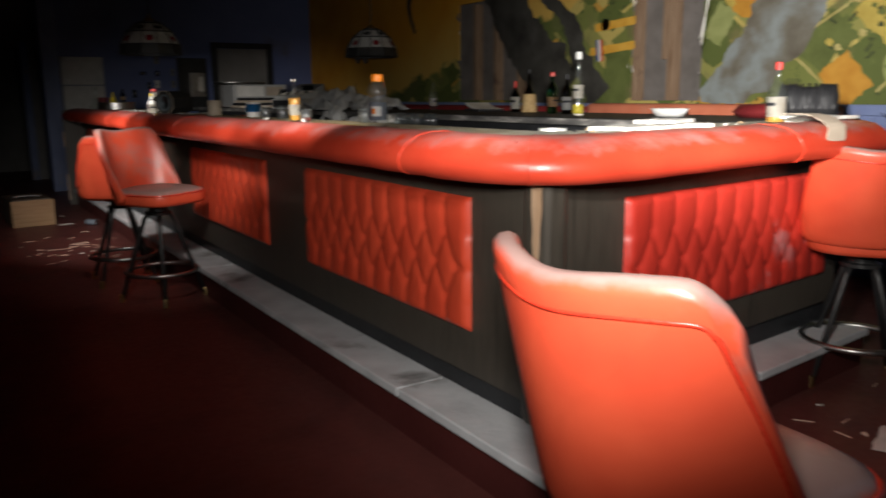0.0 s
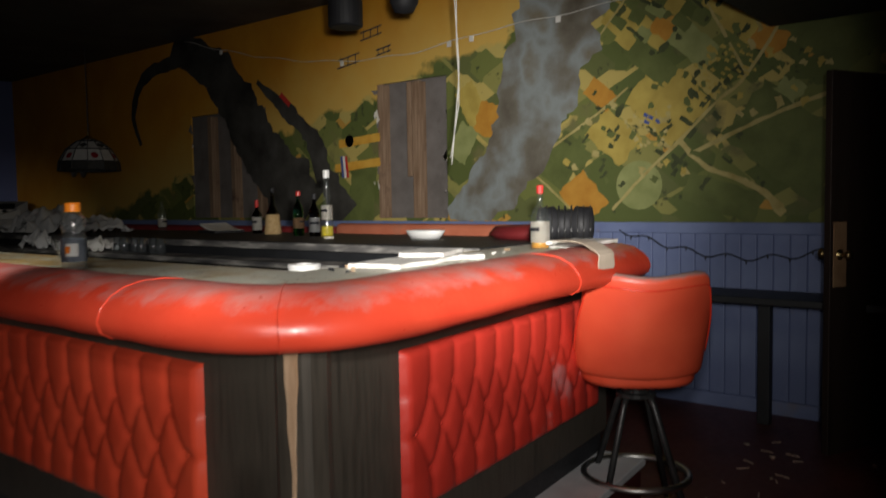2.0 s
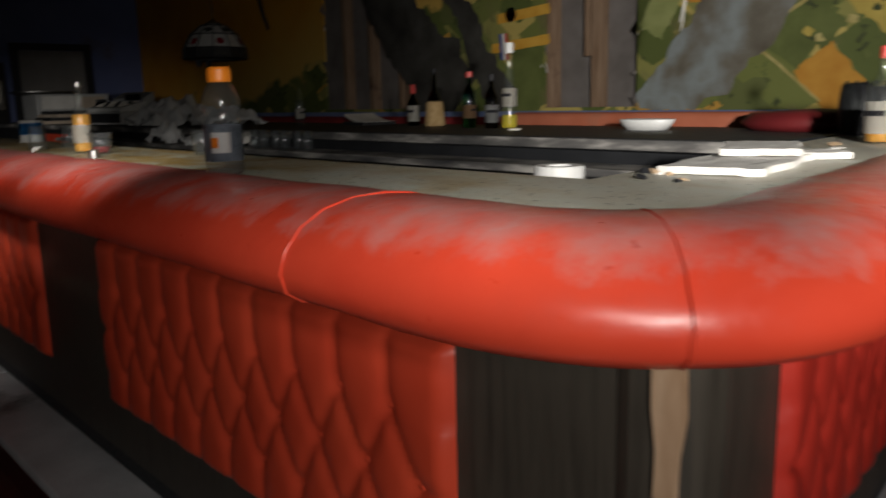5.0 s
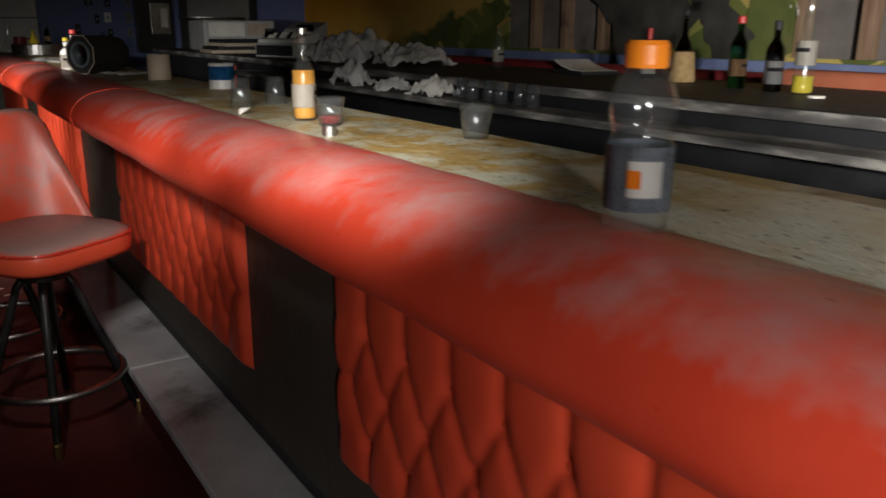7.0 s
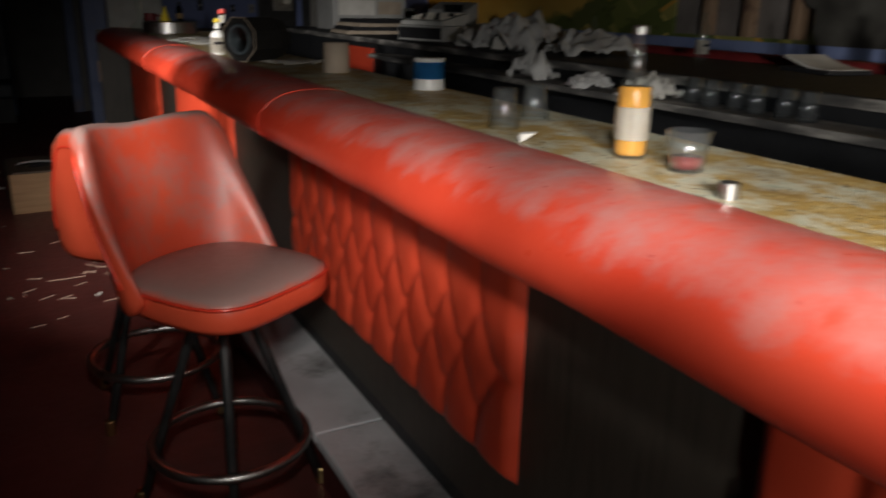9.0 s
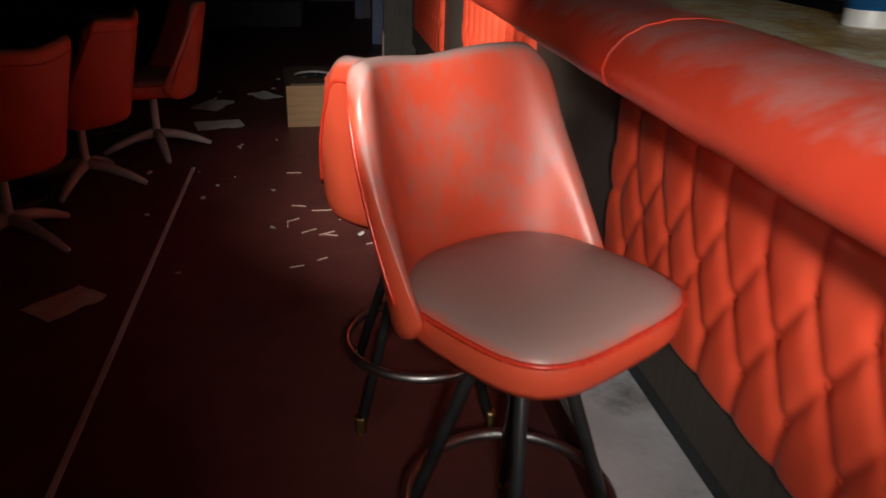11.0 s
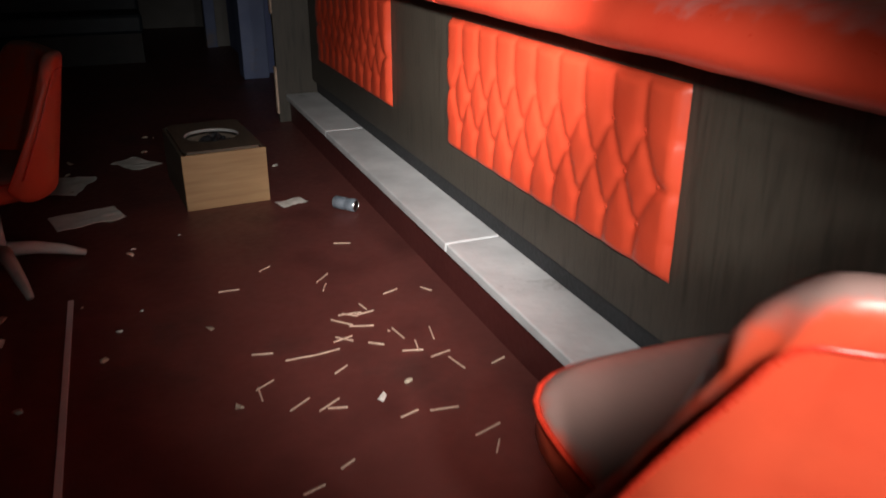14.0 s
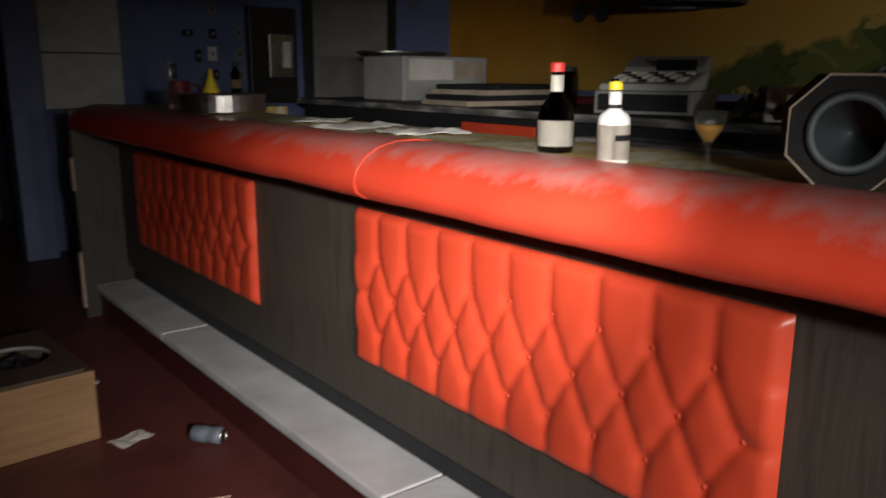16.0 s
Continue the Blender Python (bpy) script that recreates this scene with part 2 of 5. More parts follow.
M["paper"] = material("dirty_paper", [(0.58, 0.56, 0.52), (0.75, 0.73, 0.69)], 0.9, 9, bump=0.2, grime=0.2)
M["cloth"] = material("grey_white_rag", [(0.42, 0.42, 0.42), (0.62, 0.62, 0.61)], 0.95, 6, bump=0.3)
M["cardboard"] = material("torn_cardboard", [(0.36, 0.29, 0.22), (0.46, 0.38, 0.3)], 0.9, 8, bump=0.2)
M["splinter"] = material("pale_splinter", [(0.5, 0.34, 0.26), (0.66, 0.5, 0.4)], 0.8, 20)
M["oak"] = material("oak_veneer", [(0.28, 0.16, 0.075), (0.42, 0.26, 0.13)], 0.55, 5, stretch=(0.5, 4, 6), bump=0.1)
M["oak_dark"] = material("dusty_dark_veneer", [(0.07, 0.05, 0.035), (0.11, 0.08, 0.055)], 0.6, 5, stretch=(4, 0.5, 4))
M["back_rail"] = material("orange_brown_vinyl", [(0.36, 0.10, 0.05), (0.46, 0.15, 0.085)], 0.6, 6, bump=0.15, grime=0.3, grime_color=(0.25, 0.15, 0.1))
M["burgundy"] = material("burgundy_vinyl", [(0.12, 0.012, 0.015), (0.18, 0.02, 0.02)], 0.45, 8)
M["teal"] = material("dark_teal_vinyl", [(0.016, 0.028, 0.042), (0.03, 0.045, 0.06)], 0.5, 8)
M["white"] = material("white_enamel", [(0.72, 0.72, 0.7), (0.8, 0.8, 0.78)], 0.4, 10, bump=0.03)
M["label"] = material("bottle_label", [(0.70, 0.66, 0.58), (0.8, 0.77, 0.7)], 0.8, 30, bump=0.03)
M["tan_label"] = material("tan_straw_wrap", [(0.35, 0.22, 0.09), (0.5, 0.35, 0.17)], 0.85, 40, bump=0.2)
M["sleeve"] = material("silver_grey_sleeve", [(0.12, 0.145, 0.18), (0.20, 0.23, 0.27)], 0.30, 30, bump=0.02)
M["cone"] = material("blue_grey_cone", [(0.05, 0.065, 0.075), (0.09, 0.11, 0.12)], 0.5, 20, bump=0.03)
M["soot"] = material("matt_black_board", [(0.006, 0.006, 0.006), (0.012, 0.011, 0.010)], 0.9, 5, bump=0.05)
M["ink"] = material("dark_ink", [(0.02, 0.02, 0.03), (0.05, 0.05, 0.06)], 0.7, 40, bump=0)
M["red_cap"] = material("red_cap", [(0.5, 0.03, 0.025), (0.6, 0.05, 0.04)], 0.4, 20, bump=0)
M["orange_cap"] = material("orange_cap", [(0.85, 0.22, 0.015), (0.95, 0.3, 0.02)], 0.4, 20, bump=0)
M["yellow"] = material("yellow_plastic", [(0.75, 0.55, 0.02), (0.85, 0.66, 0.04)], 0.4, 20, bump=0)
M["tin_blue"] = material("blue_tin_print", [(0.02, 0.15, 0.42), (0.04, 0.25, 0.55)], 0.4, 14, bump=0)
M["cork"] = material("cork", [(0.4, 0.27, 0.16), (0.5, 0.36, 0.22)], 0.9, 30)
M["clear"] = thin_clear("clear_glass", 0.012, 0.45, (0.94, 0.97, 0.95))
M["plastic_clear"] = thin_clear("clear_plastic", 0.016, 0.6, (0.95, 0.97, 0.98))
M["smoke_glass"] = glass("dark_bottle_glass", (0.03, 0.025, 0.02))
M["green_glass"] = glass("green_bottle_glass", (0.03, 0.14, 0.05))
M["amber"] = glass("amber_drink", (0.75, 0.36, 0.06), 0.1, 0.4)
M["red_drink"] = glass("dark_red_drink", (0.3, 0.03, 0.03), 0.1, 0.4)
M["yellow_drink"] = glass("yellow_liqueur", (0.75, 0.6, 0.06), 0.1, 0.4)
M["lamp_white"] = material("milk_glass", [(0.6, 0.6, 0.58), (0.7, 0.7, 0.68)], 0.25, 15, bump=0.02)
M["lamp_red"] = material("red_leaded_glass", [(0.3, 0.02, 0.03), (0.4, 0.03, 0.04)], 0.2, 15, bump=0.02)
M["lead"] = material("lead_came", [(0.03, 0.03, 0.03), (0.06, 0.06, 0.06)], 0.5, 20)
M["wire"] = material("white_cable", [(0.55, 0.53, 0.48), (0.66, 0.64, 0.6)], 0.6, 20, bump=0)
M["screen"] = material("dark_display", [(0.01, 0.012, 0.012), (0.02, 0.022, 0.022)], 0.15, 20, bump=0)
M["sky_paint"] = material("painted_yellow_band", [(0.5, 0.30, 0.05), (0.6, 0.4, 0.1)], 0.7, 4)
M["road"] = material("painted_pale_road", [(0.34, 0.27, 0.08), (0.5, 0.42, 0.17)], 0.7, 12, bump=0.05)
M["field_yellow"] = material("painted_yellow_field", [(0.38, 0.28, 0.055), (0.52, 0.40, 0.09)], 0.7, 7, bump=0.05)
M["field_orange"] = material("painted_orange_field", [(0.45, 0.20, 0.02), (0.55, 0.28, 0.04)], 0.7, 9, bump=0.05)
M["field_green"] = material("painted_green_field", [(0.085, 0.105, 0.025), (0.14, 0.165, 0.045)], 0.7, 6, bump=0.05)
M["hedge"] = material("painted_dark_hedge", [(0.035, 0.045, 0.014), (0.07, 0.085, 0.028)], 0.7, 14, bump=0.05)
M["field_lime"] = material("painted_light_green_field", [(0.22, 0.25, 0.08), (0.32, 0.34, 0.13)], 0.7, 8, bump=0.05)
M["smoke_grey"] = material("painted_grey_smoke", [(0.085, 0.070, 0.048), (0.155, 0.140, 0.110), (0.25, 0.28, 0.28), (0.17, 0.145, 0.10)], 0.7, 2.6, detail=13, bump=0.08)
M["smoke_dark"] = material("painted_black_smoke", [(0.018, 0.016, 0.014), (0.045, 0.042, 0.036), (0.07, 0.068, 0.06)], 0.7, 4, detail=9, bump=0.05)
M["plane_orange"] = material("painted_orange_wing", [(0.6, 0.3, 0.03), (0.7, 0.4, 0.06)], 0.7, 12, bump=0)
M["plane_blue"] = material("painted_blue", [(0.05, 0.08, 0.25), (0.07, 0.1, 0.3)], 0.7, 12, bump=0)


def mural_material():
    mat = material("painted_mural", [(0.56, 0.23, 0.012), (0.66, 0.31, 0.02)], 0.7, 2.5, bump=0.1)
    nt = mat.node_tree
    n, l = nt.nodes, nt.links
    b = n["Principled BSDF"]
    sky = b.inputs["Base Color"].links[0].from_socket

    def math_node(op, a, c):
        m = n.new("ShaderNodeMath")
        m.operation = op
        for k, v in enumerate((a, c)):
            if isinstance(v, (int, float)):
                m.inputs[k].default_value = v
            else:
                l.new(v, m.inputs[k])
        return m.outputs[0]

    def mix(f, a, c):
        m = n.new("ShaderNodeMix")
        m.data_type = "RGBA"
        l.new(f, m.inputs[0])
        for k, v in ((6, a), (7, c)):
            if isinstance(v, tuple):
                m.inputs[k].default_value = (*v, 1)
            else:
                l.new(v, m.inputs[k])
        return m.outputs[2]

    def ramp(v, lo, hi):
        r = n.new("ShaderNodeMapRange")
        r.inputs["From Min"].default_value, r.inputs["From Max"].default_value = lo, hi
        l.new(v, r.inputs["Value"])
        return r.outputs[0]

    co = n.new("ShaderNodeTexCoord")
    sep = n.new("ShaderNodeSeparateXYZ")
    l.new(co.outputs["Object"], sep.inputs[0])
    no = n.new("ShaderNodeTexNoise")
    no.inputs["Scale"].default_value, no.inputs["Detail"].default_value = 3.5, 8
    l.new(co.outputs["Object"], no.inputs["Vector"])
    # height above the slanting horizon
    slope = math_node("MULTIPLY", sep.outputs["Y"], 0.225)
    height = math_node("ADD", math_node("SUBTRACT", sep.outputs["Z"], 3.45), slope)
    rough_h = math_node("ADD", height, math_node("MULTIPLY", math_node("SUBTRACT", no.outputs["Fac"], 0.5), 0.5))
    glow = mix(ramp(rough_h, 0.75, 0.05), sky, (0.62, 0.40, 0.09))
    # patchwork of fields
    mp = n.new("ShaderNodeMapping")
    mp.inputs["Rotation"].default_value = (radians(38), 0, 0)
    mp.inputs["Scale"].default_value = (0.01, 3.6, 5.2)
    l.new(co.outputs["Object"], mp.inputs["Vector"])
    vo = n.new("ShaderNodeTexVoronoi")
    vo.distance = "CHEBYCHEV"
    vo.inputs["Scale"].default_value, vo.inputs["Randomness"].default_value = 1.0, 0.75
    l.new(mp.outputs[0], vo.inputs["Vector"])
    sc = n.new("ShaderNodeSeparateColor")
    l.new(vo.outputs["Color"], sc.inputs[0])
    cr = n.new("ShaderNodeValToRGB")
    cr.color_ramp.interpolation = "CONSTANT"
    for k, (p, c) in enumerate([(0, (0.10, 0.125, 0.03)), (0.3, (0.16, 0.18, 0.045)), (0.5, (0.12, 0.135, 0.04)), (0.62, (0.26, 0.25, 0.07)), (0.76, (0.48, 0.38, 0.11)), (0.92, (0.5, 0.28, 0.05))]):
        if k > 1:
            cr.color_ramp.elements.new(p)
        cr.color_ramp.elements[k].position, cr.color_ramp.elements[k].color = p, (*c, 1)
    l.new(sc.outputs[0], cr.inputs["Fac"])
    fine = n.new("ShaderNodeTexNoise")
    fine.inputs["Scale"].default_value, fine.inputs["Detail"].default_value = 14, 8
    l.new(co.outputs["Object"], fine.inputs["Vector"])
    land = mix(ramp(fine.outputs["Fac"], 0.62, 0.70), cr.outputs["Color"], (0.045, 0.058, 0.018))
    land = mix(ramp(no.outputs["Fac"], 0.60, 0.72), land, (0.16, 0.15, 0.055))
    total = mix(ramp(rough_h, 0.02, -0.03), glow, land)
    l.new(total, b.inputs["Base Color"])
    return mat


M["mural"] = mural_material()

# ---- mesh helpers ----


def part(name, bm, mat, parent=None, label="", smooth=False):
    """Links a bmesh as one mesh object, under a thing or a part where one is given."""
    me = bpy.data.meshes.new(name)
    bm.normal_update()
    bm.to_mesh(me)
    bm.free()
    me.materials.append(M[mat])
    if smooth:
        for p in me.polygons:
            p.use_smooth = True
    ob = new(name, me)
    if parent is not None:
        ob.parent = parent
    if label:
        ob["label"] = label
    return ob


def thing(name, label, category, group="", m=None, kind=""):
    ob = tagged(new(name), label, category, group, kind)
    if m is not None:
        ob.matrix_world = m
    return ob


def add_box(bm, x0, x1, y0, y1, z0, z1, bevel=0.0, m=None):
    geo = bmesh.ops.create_cube(bm, size=1)["verts"]
    for v in geo:
        v.co = Vector((x0 + (v.co.x + 0.5) * (x1 - x0), y0 + (v.co.y + 0.5) * (y1 - y0), z0 + (v.co.z + 0.5) * (z1 - z0)))
    if bevel:
        edges = list({e for v in geo for e in v.link_edges})
        geo = bmesh.ops.bevel(bm, geom=edges, offset=bevel, segments=2, affect="EDGES", profile=0.5)["verts"]
    if m is not None:
        bmesh.ops.transform(bm, matrix=m, verts=geo)
    return geo


def box(x0, x1, y0, y1, z0, z1, bevel=0.0, m=None):
    bm = bmesh.new()
    add_box(bm, x0, x1, y0, y1, z0, z1, bevel, m)
    return bm


def lathe(profile, seg=24, m=None, bm=None):
    """Turns (radius, height) pairs round the z axis."""
    bm = bm or bmesh.new()
    rings, made = [], []
    for r, z in profile:
        ring = [bm.verts.new((r * math.cos(2 * math.pi * k / seg), r * math.sin(2 * math.pi * k / seg), z)) for k in range(seg)]
        rings.append(ring)
        made += ring
    for a, b in zip(rings, rings[1:]):
        for k in range(seg):
            bm.faces.new((a[k], a[(k + 1) % seg], b[(k + 1) % seg], b[k]))
    if profile[0][0] > 1e-4:
        bm.faces.new(list(reversed(rings[0])))
    if profile[-1][0] > 1e-4:
        bm.faces.new(rings[-1])
    if m is not None:
        bmesh.ops.transform(bm, matrix=m, verts=made)
    return bm


def tube(points, radius, seg=8, closed=False, bm=None):
    """A round bar along points."""
    bm = bm or bmesh.new()
    pts = [Vector(p) for p in points]
    rings = []
    for k, p in enumerate(pts):
        a = pts[(k - 1) % len(pts)] if closed or k else p
        b = pts[(k + 1) % len(pts)] if closed or k < len(pts) - 1 else p
        d = (b - a).normalized()
        side = d.cross(Vector((0.13, 0.27, 0.95))).normalized()
        up = side.cross(d)
        rad = radius[k] if isinstance(radius, (list, tuple)) else radius
        rings.append([bm.verts.new(p + rad * (math.cos(2 * math.pi * j / seg) * side + math.sin(2 * math.pi * j / seg) * up)) for j in range(seg)])
    pairs = list(zip(rings, rings[1:])) + ([(rings[-1], rings[0])] if closed else [])
    for a, b in pairs:
        for j in range(seg):
            bm.faces.new((a[j], b[j], b[(j + 1) % seg], a[(j + 1) % seg]))
    if not closed:
        bm.faces.new(rings[0])
        bm.faces.new(list(reversed(rings[-1])))
    return bm


def circle(r, z, n=28, x=0.0, y=0.0):
    return [(x + r * math.cos(2 * math.pi * k / n), y + r * math.sin(2 * math.pi * k / n), z) for k in range(n)]


def sheet(nu, nv, place, thick=0.0):
    """A grid of nu x nv cells through place(u, v); with thickness it becomes a solid."""
    bm = bmesh.new()
    g = [[bm.verts.new(place(i / nu, j / nv)) for j in range(nv + 1)] for i in range(nu + 1)]
    for i in range(nu):
        for j in range(nv):
            bm.faces.new((g[i][j], g[i + 1][j], g[i + 1][j + 1], g[i][j + 1]))
    if thick:
        bm.normal_update()
        bmesh.ops.solidify(bm, geom=list(bm.faces), thickness=thick)
    return bm


def at(x, y, z=0.0, turn=0.0):
    return pose(x, y, z, 0, 0, turn)


# ---- the shell of the room ----
WALL_X, FAR_Y, CEIL = 3.89, 12.2, 3.22
floor = tagged(part("floor", box(-5.2, 5.2, -3.2, 16.0, -0.12, 0.0), "floor"), "dark red painted concrete floor, dusty and scuffed", "floor", kind="structure")
ceiling = tagged(part("ceiling", box(-5.2, 5.2, -3.2, 16.0, CEIL, CEIL + 0.1), "ceiling"), "dark stained plaster ceiling", "ceiling", kind="structure")

# mural wall, with two places where the board has been torn away to the studs
HOLES = ((4.12, 4.92, 1.24, 2.42), (6.45, 7.75, 1.24, 2.36))
bm = bmesh.new()
add_box(bm, WALL_X, WALL_X + 0.02, 0.6, HOLES[0][0], 1.18, CEIL)
add_box(bm, WALL_X, WALL_X + 0.02, HOLES[0][1], HOLES[1][0], 1.18, CEIL)
add_box(bm, WALL_X, WALL_X + 0.02, HOLES[1][1], FAR_Y, 1.18, CEIL)
for y0, y1, z0, z1 in HOLES:
    add_box(bm, WALL_X, WALL_X + 0.02, y0, y1, z1, CEIL)
    add_box(bm, WALL_X, WALL_X + 0.02, y0, y1, 1.18, z0)
wall_mural = tagged(part("wall_mural", bm, "mural"), "wall painted with an aerial battle mural over farmland", "wall", kind="structure")
tagged(part("wall_cavity", box(WALL_X + 0.11, WALL_X + 0.2, 0.6, FAR_Y, 0, CEIL), "cavity"), "bare grey backing board behind the torn mural", "wall", kind="structure")
tagged(part("wall_lower", box(WALL_X + 0.004, WALL_X + 0.1, 0.6, FAR_Y, 0, 1.178), "blue_wall"), "blue painted lower wall behind the boards", "wall", kind="structure")

for y, z0, z1, w in ((4.90, 1.24, 2.42, 0.05), (4.49, 1.24, 2.41, 0.06), (4.56, 1.6, 2.41, 0.035), (7.45, 1.24, 2.34, 0.05), (7.05, 1.24, 2.3, 0.05), (6.62, 1.24, 2.2, 0.05)):
    tagged(part("stud", box(WALL_X + 0.012, WALL_X + 0.108, y - w, y + w * 0.3, z0, z1, 0.004), "stud", wall_mural), kind="structure")
# scraps of board left hanging at the rim of the tear
rnd = random.Random(5)
for k in range(26):
    y0, y1, z0, z1 = HOLES[k % 2]
    side = rnd.choice((y0, y1))
    z = rnd.uniform(z0, z1)
    s = rnd.uniform(0.02, 0.06)
    bm = bmesh.new()
    pts = [bm.verts.new((WALL_X + 0.003, side + rnd.uniform(-s, s), z + rnd.uniform(-1.6 * s, 1.6 * s))) for _ in range(5)]
    bmesh.ops.convex_hull(bm, input=pts)
    for v in bm.verts:
        v.co.x = WALL_X + 0.004
    bmesh.ops.solidify(bm, geom=list(bm.faces), thickness=0.008)
    part("torn_scrap", bm, "cavity" if k % 3 else "label", wall_mural)


# painted pieces of the mural, a skin of paint on the wall
def patch(name, mat, y, z, w, h, turn, depth, ragged=0.05, n=8):
    rr = random.Random(int(y * 100 + z * 37))
    ca, sa = math.cos(radians(turn)), math.sin(radians(turn))

    def place(u, v):
        a = (u - 0.5) * w * (1 + ragged * noise.noise((v * 4, y, z)))
        b = (v - 0.5) * h * (1 + ragged * noise.noise((u * 4, z, y)))
        e = ragged * min(w, h) * 0.8
        edge = 1 if min(u, v, 1 - u, 1 - v) < 0.01 else 0
        a += edge * e * (rr.random() - 0.5)
        b += edge * e * (rr.random() - 0.5)
        return (WALL_X - depth, y + a * ca - b * sa, z + a * sa + b * ca)

    return part(name, sheet(n, n, place), mat, wall_mural)


def ribbon(name, mat, points, widths, depth, ragged=0.12, n=60, m=8, freq=5.0):
    """A painted band along a smooth line on the wall, with a ragged outline."""
    P = [Vector((0, *p)) for p in points]

    def along(t):
        s = t * (len(P) - 1)
        k = min(int(s), len(P) - 2)
        f = s - k
        p0, p1, p2, p3 = P[max(k - 1, 0)], P[k], P[k + 1], P[min(k + 2, len(P) - 1)]
        q = 0.5 * ((2 * p1) + (p2 - p0) * f + (2 * p0 - 5 * p1 + 4 * p2 - p3) * f * f + (3 * p1 - p0 - 3 * p2 + p3) * f ** 3)
        w = widths[k] + (widths[k + 1] - widths[k]) * f
        return q, w

    def place(u, v):
        q, w = along(u)
        q2, _ = along(min(1, u + 0.01))
        q1, _ = along(max(0, u - 0.01))
        d = (q2 - q1).normalized()
        nrm = Vector((0, -d.z, d.y))
        s = (v - 0.5) * w
        if v < 0.01 or v > 0.99:
            s *= 1 + ragged * 2.4 * (noise.noise((q.y * freq, q.z * freq, v * 7)) + 0.6 * noise.noise((q.y * freq * 3, q.z * freq * 3, v * 9)))
        p = q + nrm * s
        p.z = min(p.z, CEIL - 0.005)
        return (WALL_X - depth, p.y, p.z)

    return part(name, sheet(n, m, place), mat, wall_mural)


ribbon("painted_smoke", "smoke_grey", [(2.78, 3.25), (3.05, 2.75), (3.28, 2.15), (3.42, 1.75), (3.75, 1.42), (4.1, 1.28)], [0.78, 0.74, 0.66, 0.55, 0.42, 0.12], 0.0196, 0.16)
ribbon("painted_smoke", "smoke_dark", [(8.0, 3.22), (7.2, 2.75), (6.75, 2.2), (6.3, 1.7), (5.85, 1.25)], [0.35, 0.5, 0.55, 0.62, 0.7], 0.0196, 0.14)
ribbon("painted_smoke", "smoke_dark", [(6.55, 2.62), (6.15, 2.32), (5.75, 2.0), (5.55, 1.6), (5.3, 1.26)], [0.05, 0.14, 0.2, 0.24, 0.34], 0.0206, 0.2)
ribbon("painted_smoke", "smoke_dark", [(7.9, 3.0), (8.6, 2.9), (8.9, 2.5), (8.75, 2.1)], [0.16, 0.14, 0.1, 0.05], 0.0203, 0.2, n=30)
for pts, w in (([(3.36, 1.63), (2.75, 1.98), (2.5, 2.15)], [0.04, 0.03, 0.02]), ([(3.36, 1.63), (3.2, 1.52), (3.06, 1.4), (2.9, 1.26)], [0.03, 0.025, 0.03, 0.02]),
               ([(2.62, 1.30), (2.4, 1.52), (2.13, 1.76), (1.9, 1.98), (1.69, 2.15), (1.4, 2.6)], [0.03, 0.035, 0.035, 0.03, 0.04, 0.02]),
               ([(2.13, 1.76), (1.95, 1.58), (1.75, 1.5), (1.6, 1.42), (1.46, 1.27)], [0.05, 0.06, 0.05, 0.07, 0.10]),
               ([(2.05, 1.67), (1.6, 1.86), (1.25, 1.98), (0.9, 2.08)], [0.04, 0.045, 0.04, 0.03]),
               ([(2.1, 2.9), (1.9, 2.55), (1.69, 2.15)], [0.02, 0.03, 0.03]), ([(2.4, 2.9), (2.75, 2.5)], [0.03, 0.02])):
    ribbon("painted_road", "road", pts, [0.62 * q for q in w], 0.0125 + 0.0004 * len(pts) + 0.0002 * pts[0][0], 0.25, 26, 2, 14.0)
for lay, (mat, y, z, w, h, a) in enumerate((("field_orange", 2.86, 1.39, 0.34, 0.26, 50), ("field_yellow", 2.22, 2.03, 0.48, 0.40, 45), ("field_yellow", 2.62, 1.82, 0.36, 0.26, 40), ("field_orange", 2.72, 2.12, 0.24, 0.14, 40),
                           ("field_yellow", 2.45, 2.55, 0.5, 0.22, 42), ("field_green", 2.35, 2.32, 0.42, 0.16, 42), ("field_lime", 2.05, 2.4, 0.36, 0.18, 42), ("field_yellow", 1.72, 2.48, 0.26, 0.18, 42),
                           ("field_green", 1.45, 1.72, 0.7, 0.42, 40), ("field_green", 1.2, 2.45, 0.6, 0.5, 40), ("field_green", 1.85, 1.38, 0.5, 0.2, 20), ("field_yellow", 3.86, 2.15, 0.34, 0.2, 60), ("field_orange", 3.7, 2.02, 0.22, 0.26, 20),
                           ("field_lime", 3.95, 1.85, 0.2, 0.3, 30), ("field_green", 3.1, 1.68, 0.4, 0.3, 40), ("field_yellow", 2.9, 2.72, 0.3, 0.2, 45), ("field_green", 5.1, 1.45, 0.3, 0.5, 5), 
                           ("field_yellow", 2.0, 2.75, 0.3, 0.16, 42), ("field_green", 2.95, 1.72, 0.3, 0.2, 42), ("field_lime", 1.6, 2.75, 0.35, 0.2, 42))):
    patch("painted_field", mat, y, z, w, h, a, 0.003 + 0.0004 * lay, 0.10)
bm = lathe([(0.0, 0), (0.17, 0), (0.17, 0.002)], 26, pose(WALL_X - 0.0122, 2.42, 1.47, 0, -90, 0))
part("painted_field", bm, "field_lime", wall_mural)
